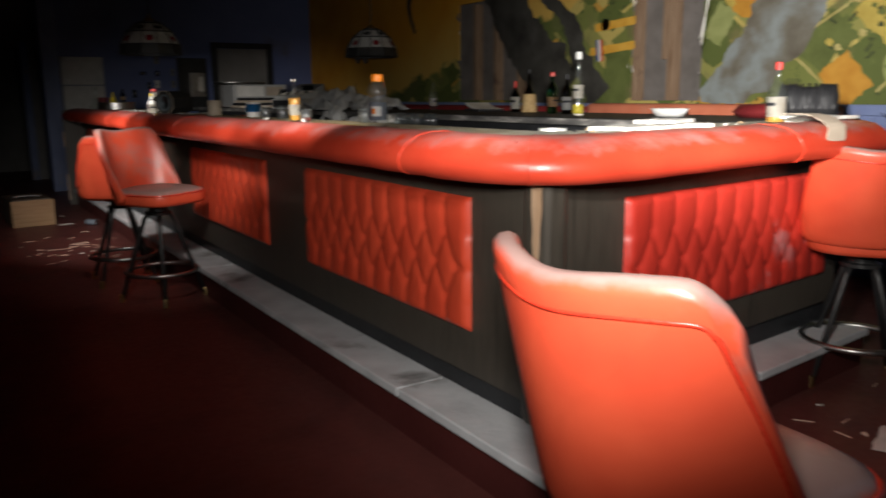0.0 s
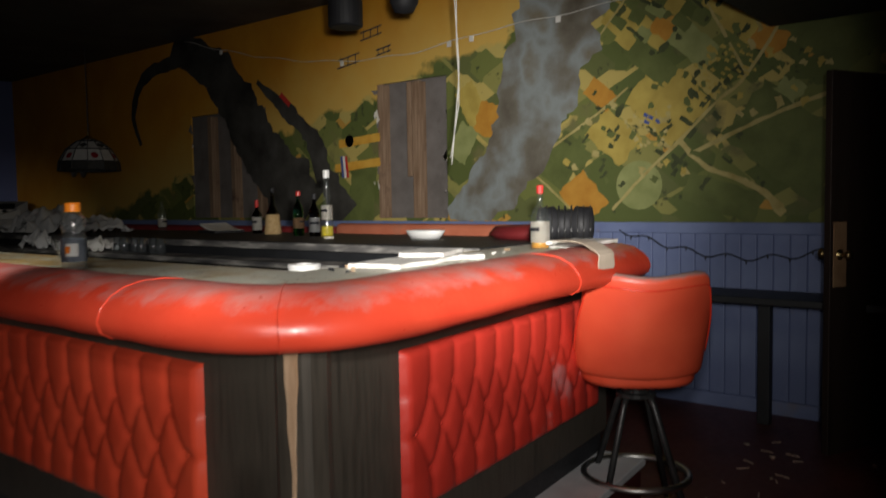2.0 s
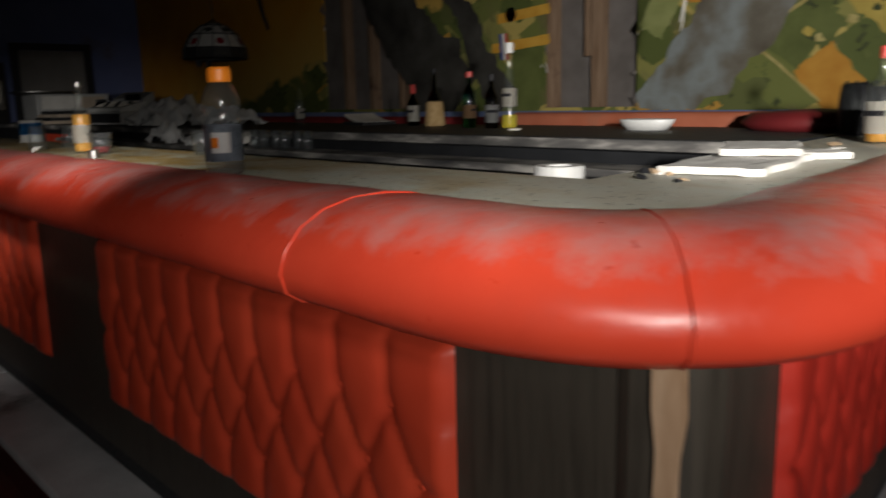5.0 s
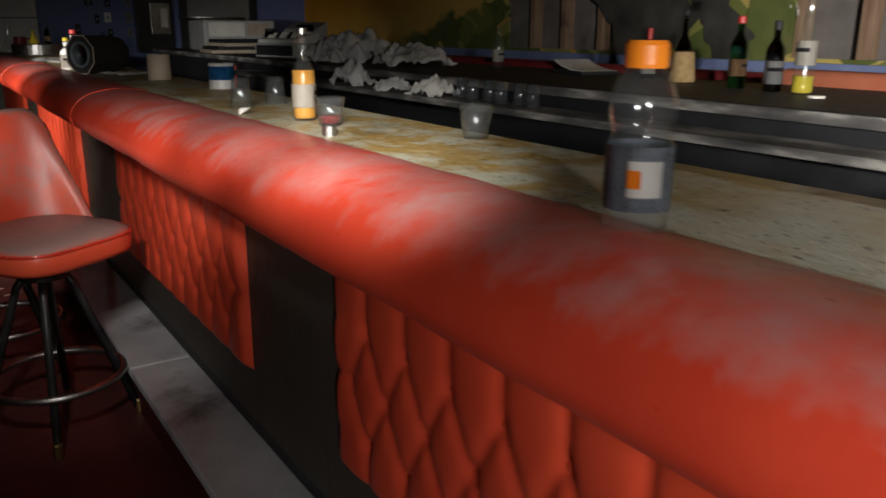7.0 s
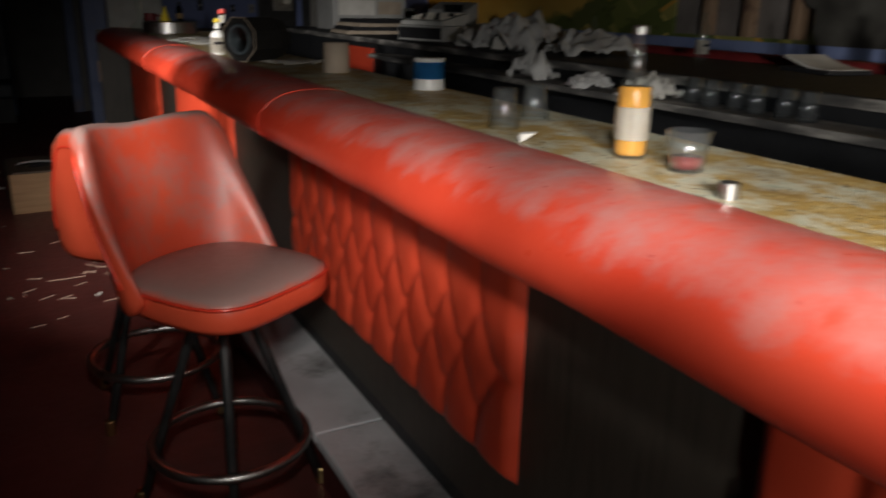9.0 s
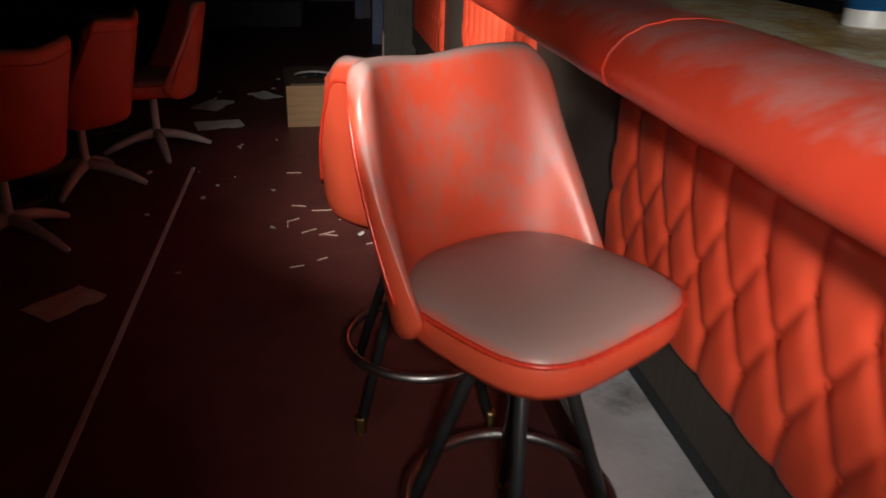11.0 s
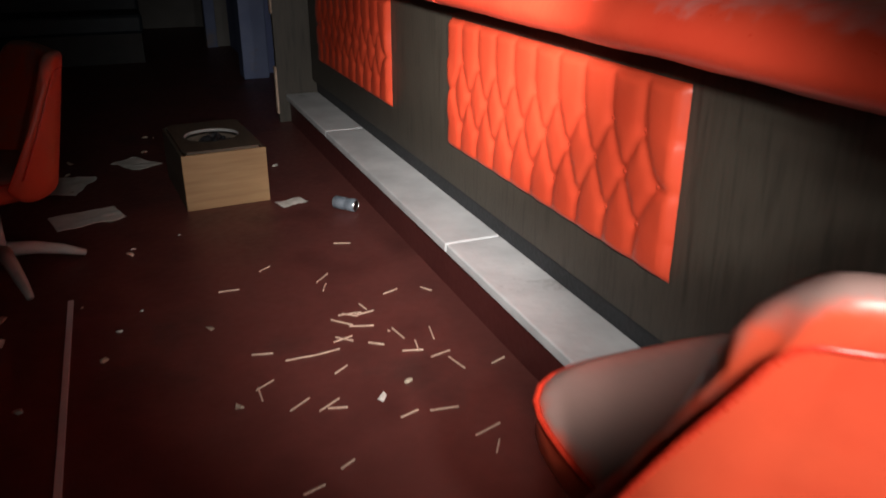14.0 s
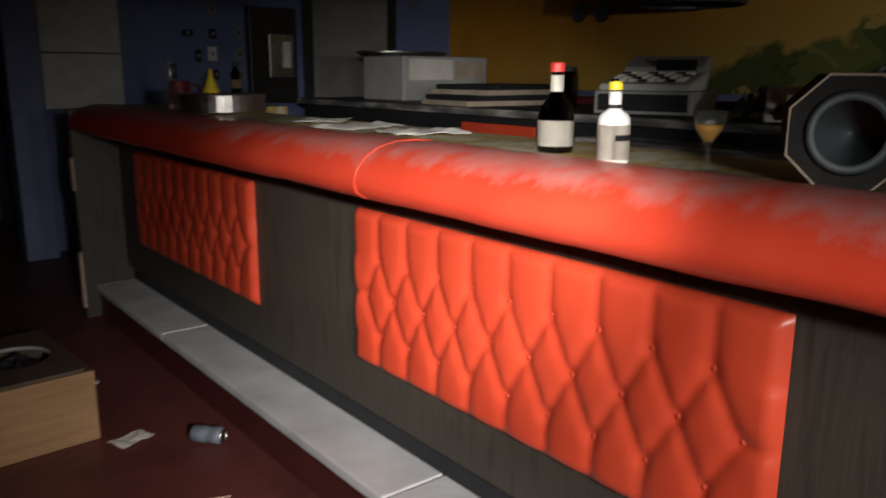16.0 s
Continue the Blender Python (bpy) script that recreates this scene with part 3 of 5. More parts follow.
# orchard of pale huts in slanting rows, hamlet dots, strip fields and dark hedges
for i in range(8):
    for j in range(6):
        if rnd.random() < 0.82:
            patch("painted_hut", "field_yellow", 1.96 - 0.045 * i + 0.012 * j + rnd.uniform(-0.008, 0.008), 2.02 + 0.022 * i + 0.046 * j + rnd.uniform(-0.008, 0.008), rnd.uniform(0.022, 0.036), rnd.uniform(0.016, 0.026), rnd.uniform(20, 60), 0.0150 + 0.00002 * (i * 6 + j), 0.5, 2)
for k in range(34):
    patch("painted_hut", "road" if k % 4 else "field_yellow", rnd.uniform(2.2, 2.52), rnd.uniform(1.70, 2.02), rnd.uniform(0.018, 0.045), rnd.uniform(0.015, 0.03), rnd.uniform(0, 90), 0.0166 + 0.00002 * k, 0.5, 2)
for y, z in ((2.37, 1.95), (2.33, 1.93), (2.36, 1.90), (2.28, 1.90)):
    patch("painted_hut", "plane_blue", y, z, 0.04, 0.022, 30, 0.0176 + 0.0001 * (y - 2), 0.3, 2)
for i in range(7):
    for j in range(3):
        patch("painted_field", ("field_yellow", "field_green", "field_lime", "field_green", "field_orange")[(2 * i + 3 * j + (i * j) % 2) % 5], 2.52 - 0.135 * i + 0.05 * j, 2.48 + 0.02 * i + 0.13 * j, rnd.uniform(0.09, 0.17), rnd.uniform(0.06, 0.12), 40 + rnd.uniform(-5, 5), 0.0112 + 0.00004 * (i * 3 + j), 0.14, 4)
for y, z, w, h in ((1.56, 2.36, 0.20, 0.17), (1.43, 2.04, 0.16, 0.13)):
    patch("painted_field", "field_orange" if w > 0.17 else "field_lime", y, z, w, h, 40, 0.0122, 0.2, 5)
for k in range(60):
    y = rnd.uniform(1.7, 3.0)
    patch("painted_hedge", "hedge", y, rnd.uniform(1.45, 2.75), rnd.uniform(0.03, 0.10), rnd.uniform(0.02, 0.04), rnd.choice((38, 42, 128, 132)) + rnd.uniform(-8, 8), 0.0136 + 0.00002 * k, 0.6, 3)
for k in range(150):  # painted hedges and trees, farm buildings
    y, z = rnd.uniform(1.2, 3.0), rnd.uniform(1.5, 2.9)
    if abs((z - 1.9) - (2.1 - y) * 0.5) > 0.42:
        continue
    patch("painted_tree", rnd.choice(("field_green", "field_yellow", "field_green", "road")), y, z, rnd.uniform(0.03, 0.07), rnd.uniform(0.025, 0.05), rnd.uniform(0, 90), 0.0156 + 0.00002 * k, 0.5, 2)
# painted biplanes
for y, z, w in ((5.12, 1.94, 0.52), (5.15, 1.72, 0.58)):
    patch("painted_plane", "plane_orange", y, z, w, 0.075, -4, 0.0215, 0.05)
bm = lathe([(0.0, 0), (0.055, 0)], 18, pose(WALL_X - 0.024, 5.24, 1.945, 0, -90, 0))
part("painted_plane", bm, "plane_blue", wall_mural)
bm = lathe([(0.0, 0), (0.036, 0)], 18, pose(WALL_X - 0.028, 5.24, 1.945, 0, -90, 0))
part("painted_plane", bm, "label", wall_mural)
bm = lathe([(0.0, 0), (0.018, 0)], 18, pose(WALL_X - 0.032, 5.24, 1.945, 0, -90, 0))
part("painted_plane", bm, "red_cap", wall_mural)
for dy, mat in ((0.06, "plane_blue"), (0.03, "label"), (0.0, "red_cap")):
    patch("painted_plane", mat, 5.28 + dy, 1.71, 0.03, 0.2, -6, 0.024, 0.05, 3)
patch("painted_plane", "red_cap", 6.12, 2.40, 0.18, 0.05, 40, 0.022, 0.1, 4)
for y, z, s in ((5.25, 2.67, 1.2), (4.96, 2.88, 1.1), (4.81, 2.71, 0.75)):
    for dz in (-0.03, 0.03):
        patch("painted_plane", "ink", y, z + dz * s, 0.24 * s, 0.014, -8, 0.006, 0.1, 3)
    for dy in (-0.08, 0.0, 0.08):
        patch("painted_plane", "ink", y + dy * s, z, 0.012, 0.07 * s, 0, 0.009, 0.1, 2)

# blue tongue-and-groove wainscot with its cap rail
wainscot = thing("wainscot", "blue painted tongue-and-groove wainscot with a cap rail", "wainscot", kind="structure")
part("cap_rail", box(WALL_X - 0.035, WALL_X - 0.002, 0.62, FAR_Y - 0.01, 1.14, 1.215, 0.006), "blue", wainscot)
part("baseboard", box(WALL_X - 0.03, WALL_X - 0.002, 0.62, FAR_Y - 0.01, 0.0, 0.09, 0.004), "blue", wainscot)
part("board", box(WALL_X - 0.016, WALL_X, 3.62, FAR_Y - 0.01, 0.09, 1.14), "blue", wainscot)
board = part("board", box(WALL_X - 0.018, WALL_X, -0.0475, 0.0475, 0.09, 1.14, 0.006), "blue", wainscot)
board.location.y = 0.67
for k in range(1, 30):
    b2 = board.copy()
    scene.collection.objects.link(b2)
    b2.location.y = 0.67 + 0.1 * k

# other walls
tagged(part("wall_far", box(-0.05, 4.1, FAR_Y, FAR_Y + 0.15, 0, CEIL), "blue_wall"), "blue painted wall with a fuse cabinet and switches", "wall", kind="structure")
tagged(part("wall_left", box(-5.2, -5.05, -3.2, 16.0, 0, CEIL), "plaster"), "dull plaster wall of the dark seating side", "wall", kind="structure")
tagged(part("wall_behind", box(-5.2, 5.2, -3.2, -3.05, 0, CEIL), "plaster"), "dull plaster wall", "wall", kind="structure")
tagged(part("wall_back_room", box(-5.2, 0.1, 15.85, 16.0, 0, CEIL), "plaster"), "dull plaster wall of the room beyond", "wall", kind="structure")
bm = bmesh.new()
add_box(bm, -5.05, -0.95, 14.0, 14.12, 0, CEIL)
add_box(bm, -0.3, 0.0, 14.0, 14.12, 0, CEIL)
add_box(bm, -0.95, -0.3, 14.0, 14.12, 2.1, CEIL)
tagged(part("wall_doorway", bm, "plaster"), "dull wall with an open doorway", "wall", kind="structure")
tagged(part("wall_passage", box(-0.05, 0.1, FAR_Y + 0.15, 14.0, 0, CEIL), "blue_wall"), "blue painted passage wall", "wall", kind="structure")
for x in (-1.06, -0.30):
    tagged(part("trim", box(x, x + 0.11, 13.93, 14.0, 0, 2.18, 0.006), "blue"), "blue painted door casing", "trim", kind="structure")
tagged(part("column", box(-0.22, 0.0, 11.95, 12.19, 0, CEIL, 0.008), "blue"), "blue painted column at the end of the bar", "column", kind="structure")
tagged(part("wall_pier", box(0.05, 0.21, -3.05, 0.23, 0, CEIL, 0.006), "blue"), "end of a blue painted partition wall", "wall", kind="structure")
bm = bmesh.new()
add_box(bm, 2.80, 2.95, -3.05, 0.70, 0, CEIL)
add_box(bm, 2.95, 3.80, 0.55, 0.70, 2.06, CEIL)
add_box(bm, 3.80, 3.99, 0.55, 0.70, 0, CEIL)
tagged(part("wall_side", bm, "laminate"), "dark wood panelled side wall with a doorway", "wall", kind="structure")
tagged(part("wall_store", box(2.6, 4.2, -1.2, -1.1, 0, CEIL), "plaster"), "plain wall of the dark room behind the door", "wall", kind="structure")

# door standing ajar
door = thing("door_1", "dark brown wooden door standing ajar with a scuffed brass knob", "door", m=at(3.82, 0.74, 0.0, 154), kind="structure")
part("leaf", box(0.0, 0.72, -0.02, 0.02, 0.012, 2.02, 0.004), "door", door)
part("scuffed_plate", box(0.60, 0.70, -0.023, 0.023, 0.90, 1.24, 0.002), "raw_wood", door, "bare scuffed wood round the knob")
knob = lathe([(0.0, 0.075), (0.02, 0.073), (0.027, 0.06), (0.02, 0.045), (0.011, 0.035), (0.011, 0.01), (0.028, 0.006), (0.028, 0.0)], 18)
for s in (1, -1):
    kb = part("knob", knob.copy(), "brass", door, smooth=True)
    kb.matrix_basis = pose(0.655, 0.022 * s, 1.07, -90 * s, 0, 0)
knob.free()

# ---- the bar ----
SLOPE = 0.10  # the short side runs off slightly askew
TOP = 1.166


def short_y(x):
    return 1.55 + SLOPE * x


bar = thing("bar_counter", "long wooden bar with red padded rail and tufted red panels", "bar counter")
INNER_X, INNER_Y = 0.40, 0.36
# wood front
bm = bmesh.new()
add_box(bm, 0.0, 0.05, 1.6, 10.28, 0.28, 1.13)
part("front_panel", bm, "laminate", bar)
ang = math.degrees(math.atan(SLOPE))
short_m = pose(0.0, 1.55, 0, 0, 0, ang)
LEN = 2.08
part("front_panel", box(0.02, LEN, 0.0, 0.05, 0.30, 1.13, 0, short_m), "laminate", bar)


part("corner_post", box(-0.012, 0.10, 1.50, 1.62, 0.20, 1.13, 0.03), "laminate", bar)
part("torn_veneer", sheet(2, 10, lambda u, v: (-0.0165, 1.50 + 0.03 + (u - 0.5) * (0.006 + 0.064 * v ** 2.2) + 0.012 * noise.noise((v * 6, u, 1)), 0.50 + 0.56 * v), 0.003), "laminate_bare", bar, "pale fibreboard where the veneer has torn off")
part("kickboard", box(0.03, 0.06, 1.6, 10.28, 0.0, 0.30), "kick", bar)
part("kickboard", box(0.03, LEN, 0.03, 0.06, 0.0, 0.30, 0, short_m), "kick", bar)
part("sub_rail", box(-0.10, -0.002, 1.64, 10.28, 1.06, 1.13), "kick", bar)
part("sub_rail", box(0.12, LEN, -0.10, -0.002, 1.06, 1.13, 0, short_m), "kick", bar)
part("bar_back", box(0.36, 0.39, 2.0, 10.2, 0.0, 1.12), "kick", bar)

# counter top, one worn sheet round the corner
part("countertop", box(-0.06, INNER_X, 1.60, 10.26, 1.13, TOP, 0.004), "counter", bar)
part("countertop", box(0.05, LEN, -0.06, INNER_Y, 1.131, TOP + 0.001, 0.004, short_m), "counter", bar)

# padded rail: a bulging profile swept round the corner, in lengths between welted seams
RAIL = ((-0.085, 0.002), (-0.05, 0.011), (0.0, 0.016), (0.06, 0.014), (0.115, 0.002), (0.155, -0.020), (0.182, -0.050), (0.192, -0.080), (0.184, -0.108), (0.156, -0.127), (0.11, -0.134), (0.03, -0.130))
R = 0.225


def rail_line():
    """Points on the counter's edge line with the outward direction, from the far end round the corner."""
    out = []
    ex = -0.055
    cy, cx = None, None
    e2 = lambda x: 1.495 + SLOPE * x
    # corner arc between the line x = ex and the slanted line y = e2(x)
    cx = ex + R
    cy = e2(cx) + R * math.sqrt(1 + SLOPE * SLOPE)
    n = 160
    for k in range(n + 1):
        out.append((Vector((ex, 10.27 + (cy - 10.27) * k / n, 0)), Vector((-1, 0, 0))))
    a0, a1 = math.pi, math.pi * 1.5 + math.atan(SLOPE)
    for k in range(1, 33):
        a = a0 + (a1 - a0) * k / 32
        d = Vector((math.cos(a), math.sin(a), 0))
        out.append((Vector((cx, cy, 0)) + R * d, d))
    last = out[-1][0]
    d = out[-1][1]
    run = Vector((-d.y, d.x, 0))
    for k in range(1, 45):
        out.append((last + run * (1.79 * k / 44), d))
    return out


LINE = rail_line()


def nearest(x, y):
    return min(range(len(LINE)), key=lambda k: (LINE[k][0] - Vector((x, y, 0))).length)


def rail_piece(i0, i1, mat="vinyl"):
    bm = bmesh.new()
    rows = []
    for k in range(i0, i1 + 1):
        p, d = LINE[k]
        e = min(k - i0, i1 - k)
        puff = 1.0 - 0.003 * math.exp(-e / 0.7) + 0.02 * noise.noise((p.x * 3, p.y * 3, 2))
        rows.append([bm.verts.new((p.x + d.x * o * puff, p.y + d.y * o * puff, TOP - 0.03 + (h + 0.03) * puff + 0.003 * noise.noise((p.x * 9, p.y * 9, o * 30)))) for o, h in RAIL])
    for a, b in zip(rows, rows[1:]):
        for j in range(len(RAIL) - 1):
            bm.faces.new((a[j], a[j + 1], b[j + 1], b[j]))
    for row, outer in ((rows[0], i0 == 0), (rows[-1], i1 == len(LINE) - 1)):
        if outer:
            bm.faces.new([bm.verts.new(v.co) for v in row])
    return part("padded_rail", bm, mat, bar, smooth=True)


def welt(i):
    p, d = LINE[i]
    pts = [(p.x + d.x * (o + 0.001), p.y + d.y * (o + 0.001), TOP + h) for o, h in RAIL]
    part("welt", tube(pts, 0.0024, 6), "vinyl", bar, smooth=True)


seams = [0, nearest(-0.055, 7.47), nearest(-0.055, 5.03), nearest(-0.055, 1.98), nearest(0.05, 1.62), nearest(1.22, 1.62), len(LINE) - 1]
seams = sorted(set(seams))
for a, b in zip(seams, seams[1:]):
    rail_piece(a, b)
for s in seams[1:-1]:
    welt(s)


# tufted panels
def tufted(width, z0, z1, cols, mat, m):
    height = z1 - z0
    c = width / cols
    r1, r2, r3 = 0.72 * height, 0.47 * height, 0.22 * height

    def puff(u, v):
        a, b = u * width, v * height
        if b >= r1:
            d = abs((a / c + 0.5) % 1 - 0.5) * c
        elif b >= r3:
            # seams cross at the buttons of the rows r1, r3 (on columns) and r2 (between)
            q = (b - r2) / (r1 - r2)
            s = a / c
            d1 = abs(((s + 0.5 * (q - 1) + 0.5) % 1) - 0.5)
            d2 = abs(((s - 0.5 * (q - 1) + 0.5) % 1) - 0.5)
            d = min(d1, d2) * c * 0.9
            side = min(a, width - a)
            if side < c * (0.5 + 0.5 * abs(q)):  # the end puffs meet in one level seam
                d = min(0.9 * (c * (0.5 + 0.5 * abs(q)) - side), abs(b - r2) if side < 0.5 * c else 1.0)
        else:
            d = abs((a / c + 0.5) % 1 - 0.5) * c
        h = 0.014 * (1 - math.exp(-d / 0.018)) + 0.015
        for row, off in ((r1, 0.0), (r2, 0.5), (r3, 0.0)):
            da = (abs((a / c - off + 0.5) % 1 - 0.5)) * c
            h -= 0.009 * math.exp(-(da * da + (b - row) ** 2) / 0.0004)
        edge = min(a, width - a, b, height - b)
        return h * min(1.0, math.sqrt(max(edge, 0.0) / 0.022)) * (1 + 0.06 * noise.noise((a * 7, b * 7, width)))

    nu, nv = int(width / 0.0115), int(height / 0.0115)
    bm = sheet(nu, nv, lambda u, v: (u * width, -puff(u, v) - 0.002, z0 + v * height))
    bmesh.ops.transform(bm, matrix=m, verts=bm.verts)
    panel = part("tufted_panel", bm, mat, bar, smooth=True)
    for k in range(cols + 1):
        for row, off in ((r1, 0.0), (r2, 0.5), (r3, 0.0)):
            x = (k + off) * c
            if not 0.02 < x < width - 0.02:
                continue
            btn = lathe([(0.0, 0.006), (0.006, 0.005), (0.009, 0.001), (0.009, -0.004)], 10, m @ pose(x, -puff(x / width, row / height) - 0.003, z0 + row, 90, 0, 0))
            part("button", btn, mat, panel, smooth=True)
    return panel


for y0, y1 in ((1.912, 3.39), (3.97, 5.50), (6.40, 7.82), (8.557, 9.98)):
    tufted(y1 - y0, 0.448, 0.948, 10, "vinyl_panel", pose(0.0, y1, 0, 0, 0, -90))
tufted(1.50, 0.448, 0.948, 11, "vinyl_old", short_m @ pose(0.44, 0, 0))

# raised foot step along the bar
part("foot_step_riser", box(-0.165, 0.03, 1.28, 10.28, 0.0, 0.155), "riser", bar)
part("foot_step_riser", box(-0.05, LEN, -0.165, 0.03, 0.0, 0.155, 0, short_m), "riser", bar)
ys = (1.22, 2.15, 4.77, 7.42, 9.2, 10.28)
for y0, y1 in zip(ys, ys[1:]):
    part("foot_step", box(-0.19, 0.032, y0 + 0.004, y1 - 0.004, 0.155, 0.193, 0.006), "step", bar)
part("foot_step", box(-0.03, 1.1, -0.19, 0.032, 0.155, 0.192, 0.005, short_m), "step", bar)
part("foot_step", box(1.105, LEN, -0.19, 0.032, 0.155, 0.192, 0.005, short_m), "step", bar)
# end board
part("end_board", box(-0.24, 0.40, 10.29, 10.33, 0.0, 1.16, 0.004), "laminate", bar)
part("broken_edge", box(-0.252, -0.236, 10.286, 10.334, 0.06, 0.38, 0.006), "splinter", bar, "splintered yellow wood on the end board")
part("broken_edge", box(-0.250, -0.237, 10.286, 10.334, 0.72, 0.9, 0.006), "splinter", bar)
part("return_top", box(0.0, 0.9, 10.0, 10.7, 1.10, 1.16, 0.005), "counter", bar)

# ---- back bar ----
back_bar = thing("back_bar", "dark back bar counter with worn edge and orange-brown back rail", "counter")
part("countertop", box(1.62, 2.62, 2.15, 11.2, 1.12, TOP, 0.004), "kick", back_bar)
part("edge_strip", box(1.60, 1.618, 2.15, 11.2, 1.125, TOP - 0.003, 0.003), "worn_edge", back_bar)
part("speed_rail", box(1.40, 1.60, 2.3, 8.2, 1.045, 1.075, 0.004), "worn_edge", back_bar, "dented worn metal edge")
part("body", box(1.66, 2.60, 2.2, 11.18, 0.0, 1.12), "kick", back_bar)
part("divider", box(1.40, 1.66, 2.26, 2.32, 0.0, 1.05), "laminate", back_bar)
part("back_rail", box(2.62, 2.72, 2.15, 4.15, 1.10, 1.235, 0.03), "back_rail", back_bar, smooth=True)
part("back_rail", box(2.62, 2.72, 4.17, 11.2, 1.10, 1.21, 0.03), "burgundy", back_bar, smooth=True)
part("cupboard_door", box(1.645, 1.66, 8.7, 9.3, 0.25, 1.08, 0.004), "vinyl_panel", back_bar, "red cupboard door")


# ---- stools ----
def bucket(parent, low=0.64, high=1.085, seat=0.685):
    """Upholstered bucket: a backrest that wraps the seat's rear and a cushioned seat; faces +x."""
    def back(u, v):
        a = (u - 0.5) * 2
        th = a * (1.38 - 0.40 * v)
        lean = 0.09 * v
        wide = 1.38 - 0.40 * v
        x = -0.255 * math.cos(th) - lean + 0.035
        y = 0.256 * math.sin(th) / math.sin(wide) * (1 + 0.03 * math.sin(math.pi * v))
        top = high - 0.018 * math.exp(-(a * a) / 0.16) - 0.075 * max(0, (abs(a) - 0.74) / 0.26) ** 2.2
        bottom = low + 0.05 * max(0, (abs(a) - 0.7) / 0.3) ** 2
        return Vector((x, y, bottom + (top - bottom) * v))

    def shell(nu=44, nv=14, thick=0.046):
        bm = bmesh.new()
        loops = []
        for i in range(nu + 1):
            u = i / nu
            a = abs(2 * u - 1)
            t = 0.5 * thick * max(0.12, math.sqrt(max(0.0, 1 - a ** 14)))
            loop = []
            for k in range(nv + 1):
                v = k / nv
                du = back(min(1, u + 0.01), v) - back(max(0, u - 0.01), v)
                dv = back(u, min(1, v + 0.02)) - back(u, max(0, v - 0.02))
                loop.append((back(u, v), du.cross(dv).normalized(), dv.normalized()))
            ring = [p + n * t for p, n, d in loop]
            p, n, d = loop[-1]
            ring += [p + t * (math.cos(q) * n + math.sin(q) * d) for q in (0.6, 1.2, 1.94, 2.54)]
            ring += [p - n * t for p, n, d in reversed(loop)]
            p, n, d = loop[0]
            ring += [p + t * (math.cos(q) * n + math.sin(q) * d) for q in (-2.3, -1.57, -0.8)]
            loops.append([bm.verts.new(q) for q in ring])
        m = len(loops[0])
        for a, b in zip(loops, loops[1:]):
            for k in range(m):
                bm.faces.new((a[k], b[k], b[(k + 1) % m], a[(k + 1) % m]))
        bm.faces.new(loops[0])
        bm.faces.new(loops[-1])
        bmesh.ops.recalc_face_normals(bm, faces=bm.faces)
        return bm
    b = part("backrest", shell(), "vinyl_stool", parent, smooth=True)
    # the welt climbs one side edge, follows the top and comes down the other
    line = [(0.035, 0.12 + 0.70 * k / 12) for k in range(13)] + [(0.042, 0.88), (0.062, 0.92)]
    line += [(0.09 + 0.82 * k / 40, 0.93) for k in range(41)]
    line += [(1 - u, v) for u, v in reversed(line[:15])]
    rim = []
    for u, v in line:
        n = (back(min(1, u + 0.01), v) - back(max(0, u - 0.01), v)).cross(back(u, v + 0.03) - back(u, v - 0.03)).normalized()
        p = back(u, v)
        if n.x * p.x + n.y * p.y < 0:
            n = -n
        rim.append(p + n * 0.0215)
    part("piping", tube(rim, 0.004, 6), "piping", b, smooth=True)

    def outline(th, grow=0.0):
        c, s = math.cos(th), math.sin(th)
        p = 4.0 if c > 0 else 2.6
        r = (abs(c) ** p + abs(s) ** p) ** (-1 / p)
        return (0.02 + (0.235 + grow) * r * c, (0.238 + grow) * r * s)
    bm = bmesh.new()
    rings = []
    prof = ((0.0, 0.030), (0.35, 0.032), (0.65, 0.028), (0.86, 0.017), (0.97, 0.004), (1.0, -0.014), (1.0, -0.06), (0.96, -0.078), (0.0, -0.078))
    for s, h in prof:
        rings.append([bm.verts.new((0.02 + (outline(2 * math.pi * k / 48)[0] - 0.02) * s, outline(2 * math.pi * k / 48)[1] * s, seat + h)) for k in range(48)])
    for a, c in zip(rings, rings[1:]):
        for k in range(48):
            bm.faces.new((a[k], c[k], c[(k + 1) % 48], a[(k + 1) % 48]))
    bmesh.ops.remove_doubles(bm, verts=bm.verts, dist=0.0005)
    bmesh.ops.recalc_face_normals(bm, faces=bm.faces)
    s = part("seat", bm, "vinyl_stool", parent, smooth=True)
    part("piping", tube([(*outline(2 * math.pi * k / 48, 0.001), seat - 0.008) for k in range(48)], 0.005, 6, True), "piping", s, smooth=True)


def stool(m, label, high=1.085, low=0.64, seat=0.69):
    st = thing("bar_stool", label, "bar stool", "stools at the bar", m)
    bucket(st, low, high, seat)
    under = seat - 0.079
    part("swivel", lathe([(0.13, under), (0.13, under - 0.014), (0.06, under - 0.03), (0.06, under - 0.055), (0.085, under - 0.06), (0.085, under - 0.075)], 20), "black_metal", st)
    for k in range(4):
        a = math.pi / 4 + k * math.pi / 2
        c, s = math.cos(a), math.sin(a)
        leg = part("leg", tube([(0.06 * c, 0.06 * s, under - 0.06), (0.09 * c, 0.09 * s, under - 0.11), (0.262 * c, 0.262 * s, 0.012)], 0.0145, 8), "black_metal", st, smooth=True)
        part("foot_cap", lathe([(0.015, 0.0), (0.017, 0.004), (0.017, 0.05), (0.014, 0.055)], 10, pose(0.262 * c, 0.262 * s, 0.0)), "brass", leg)
    part("foot_ring", tube(circle(0.222, 0.195, 40), 0.0145, 8, True), "steel", st, "worn chrome foot ring", smooth=True)
    return st


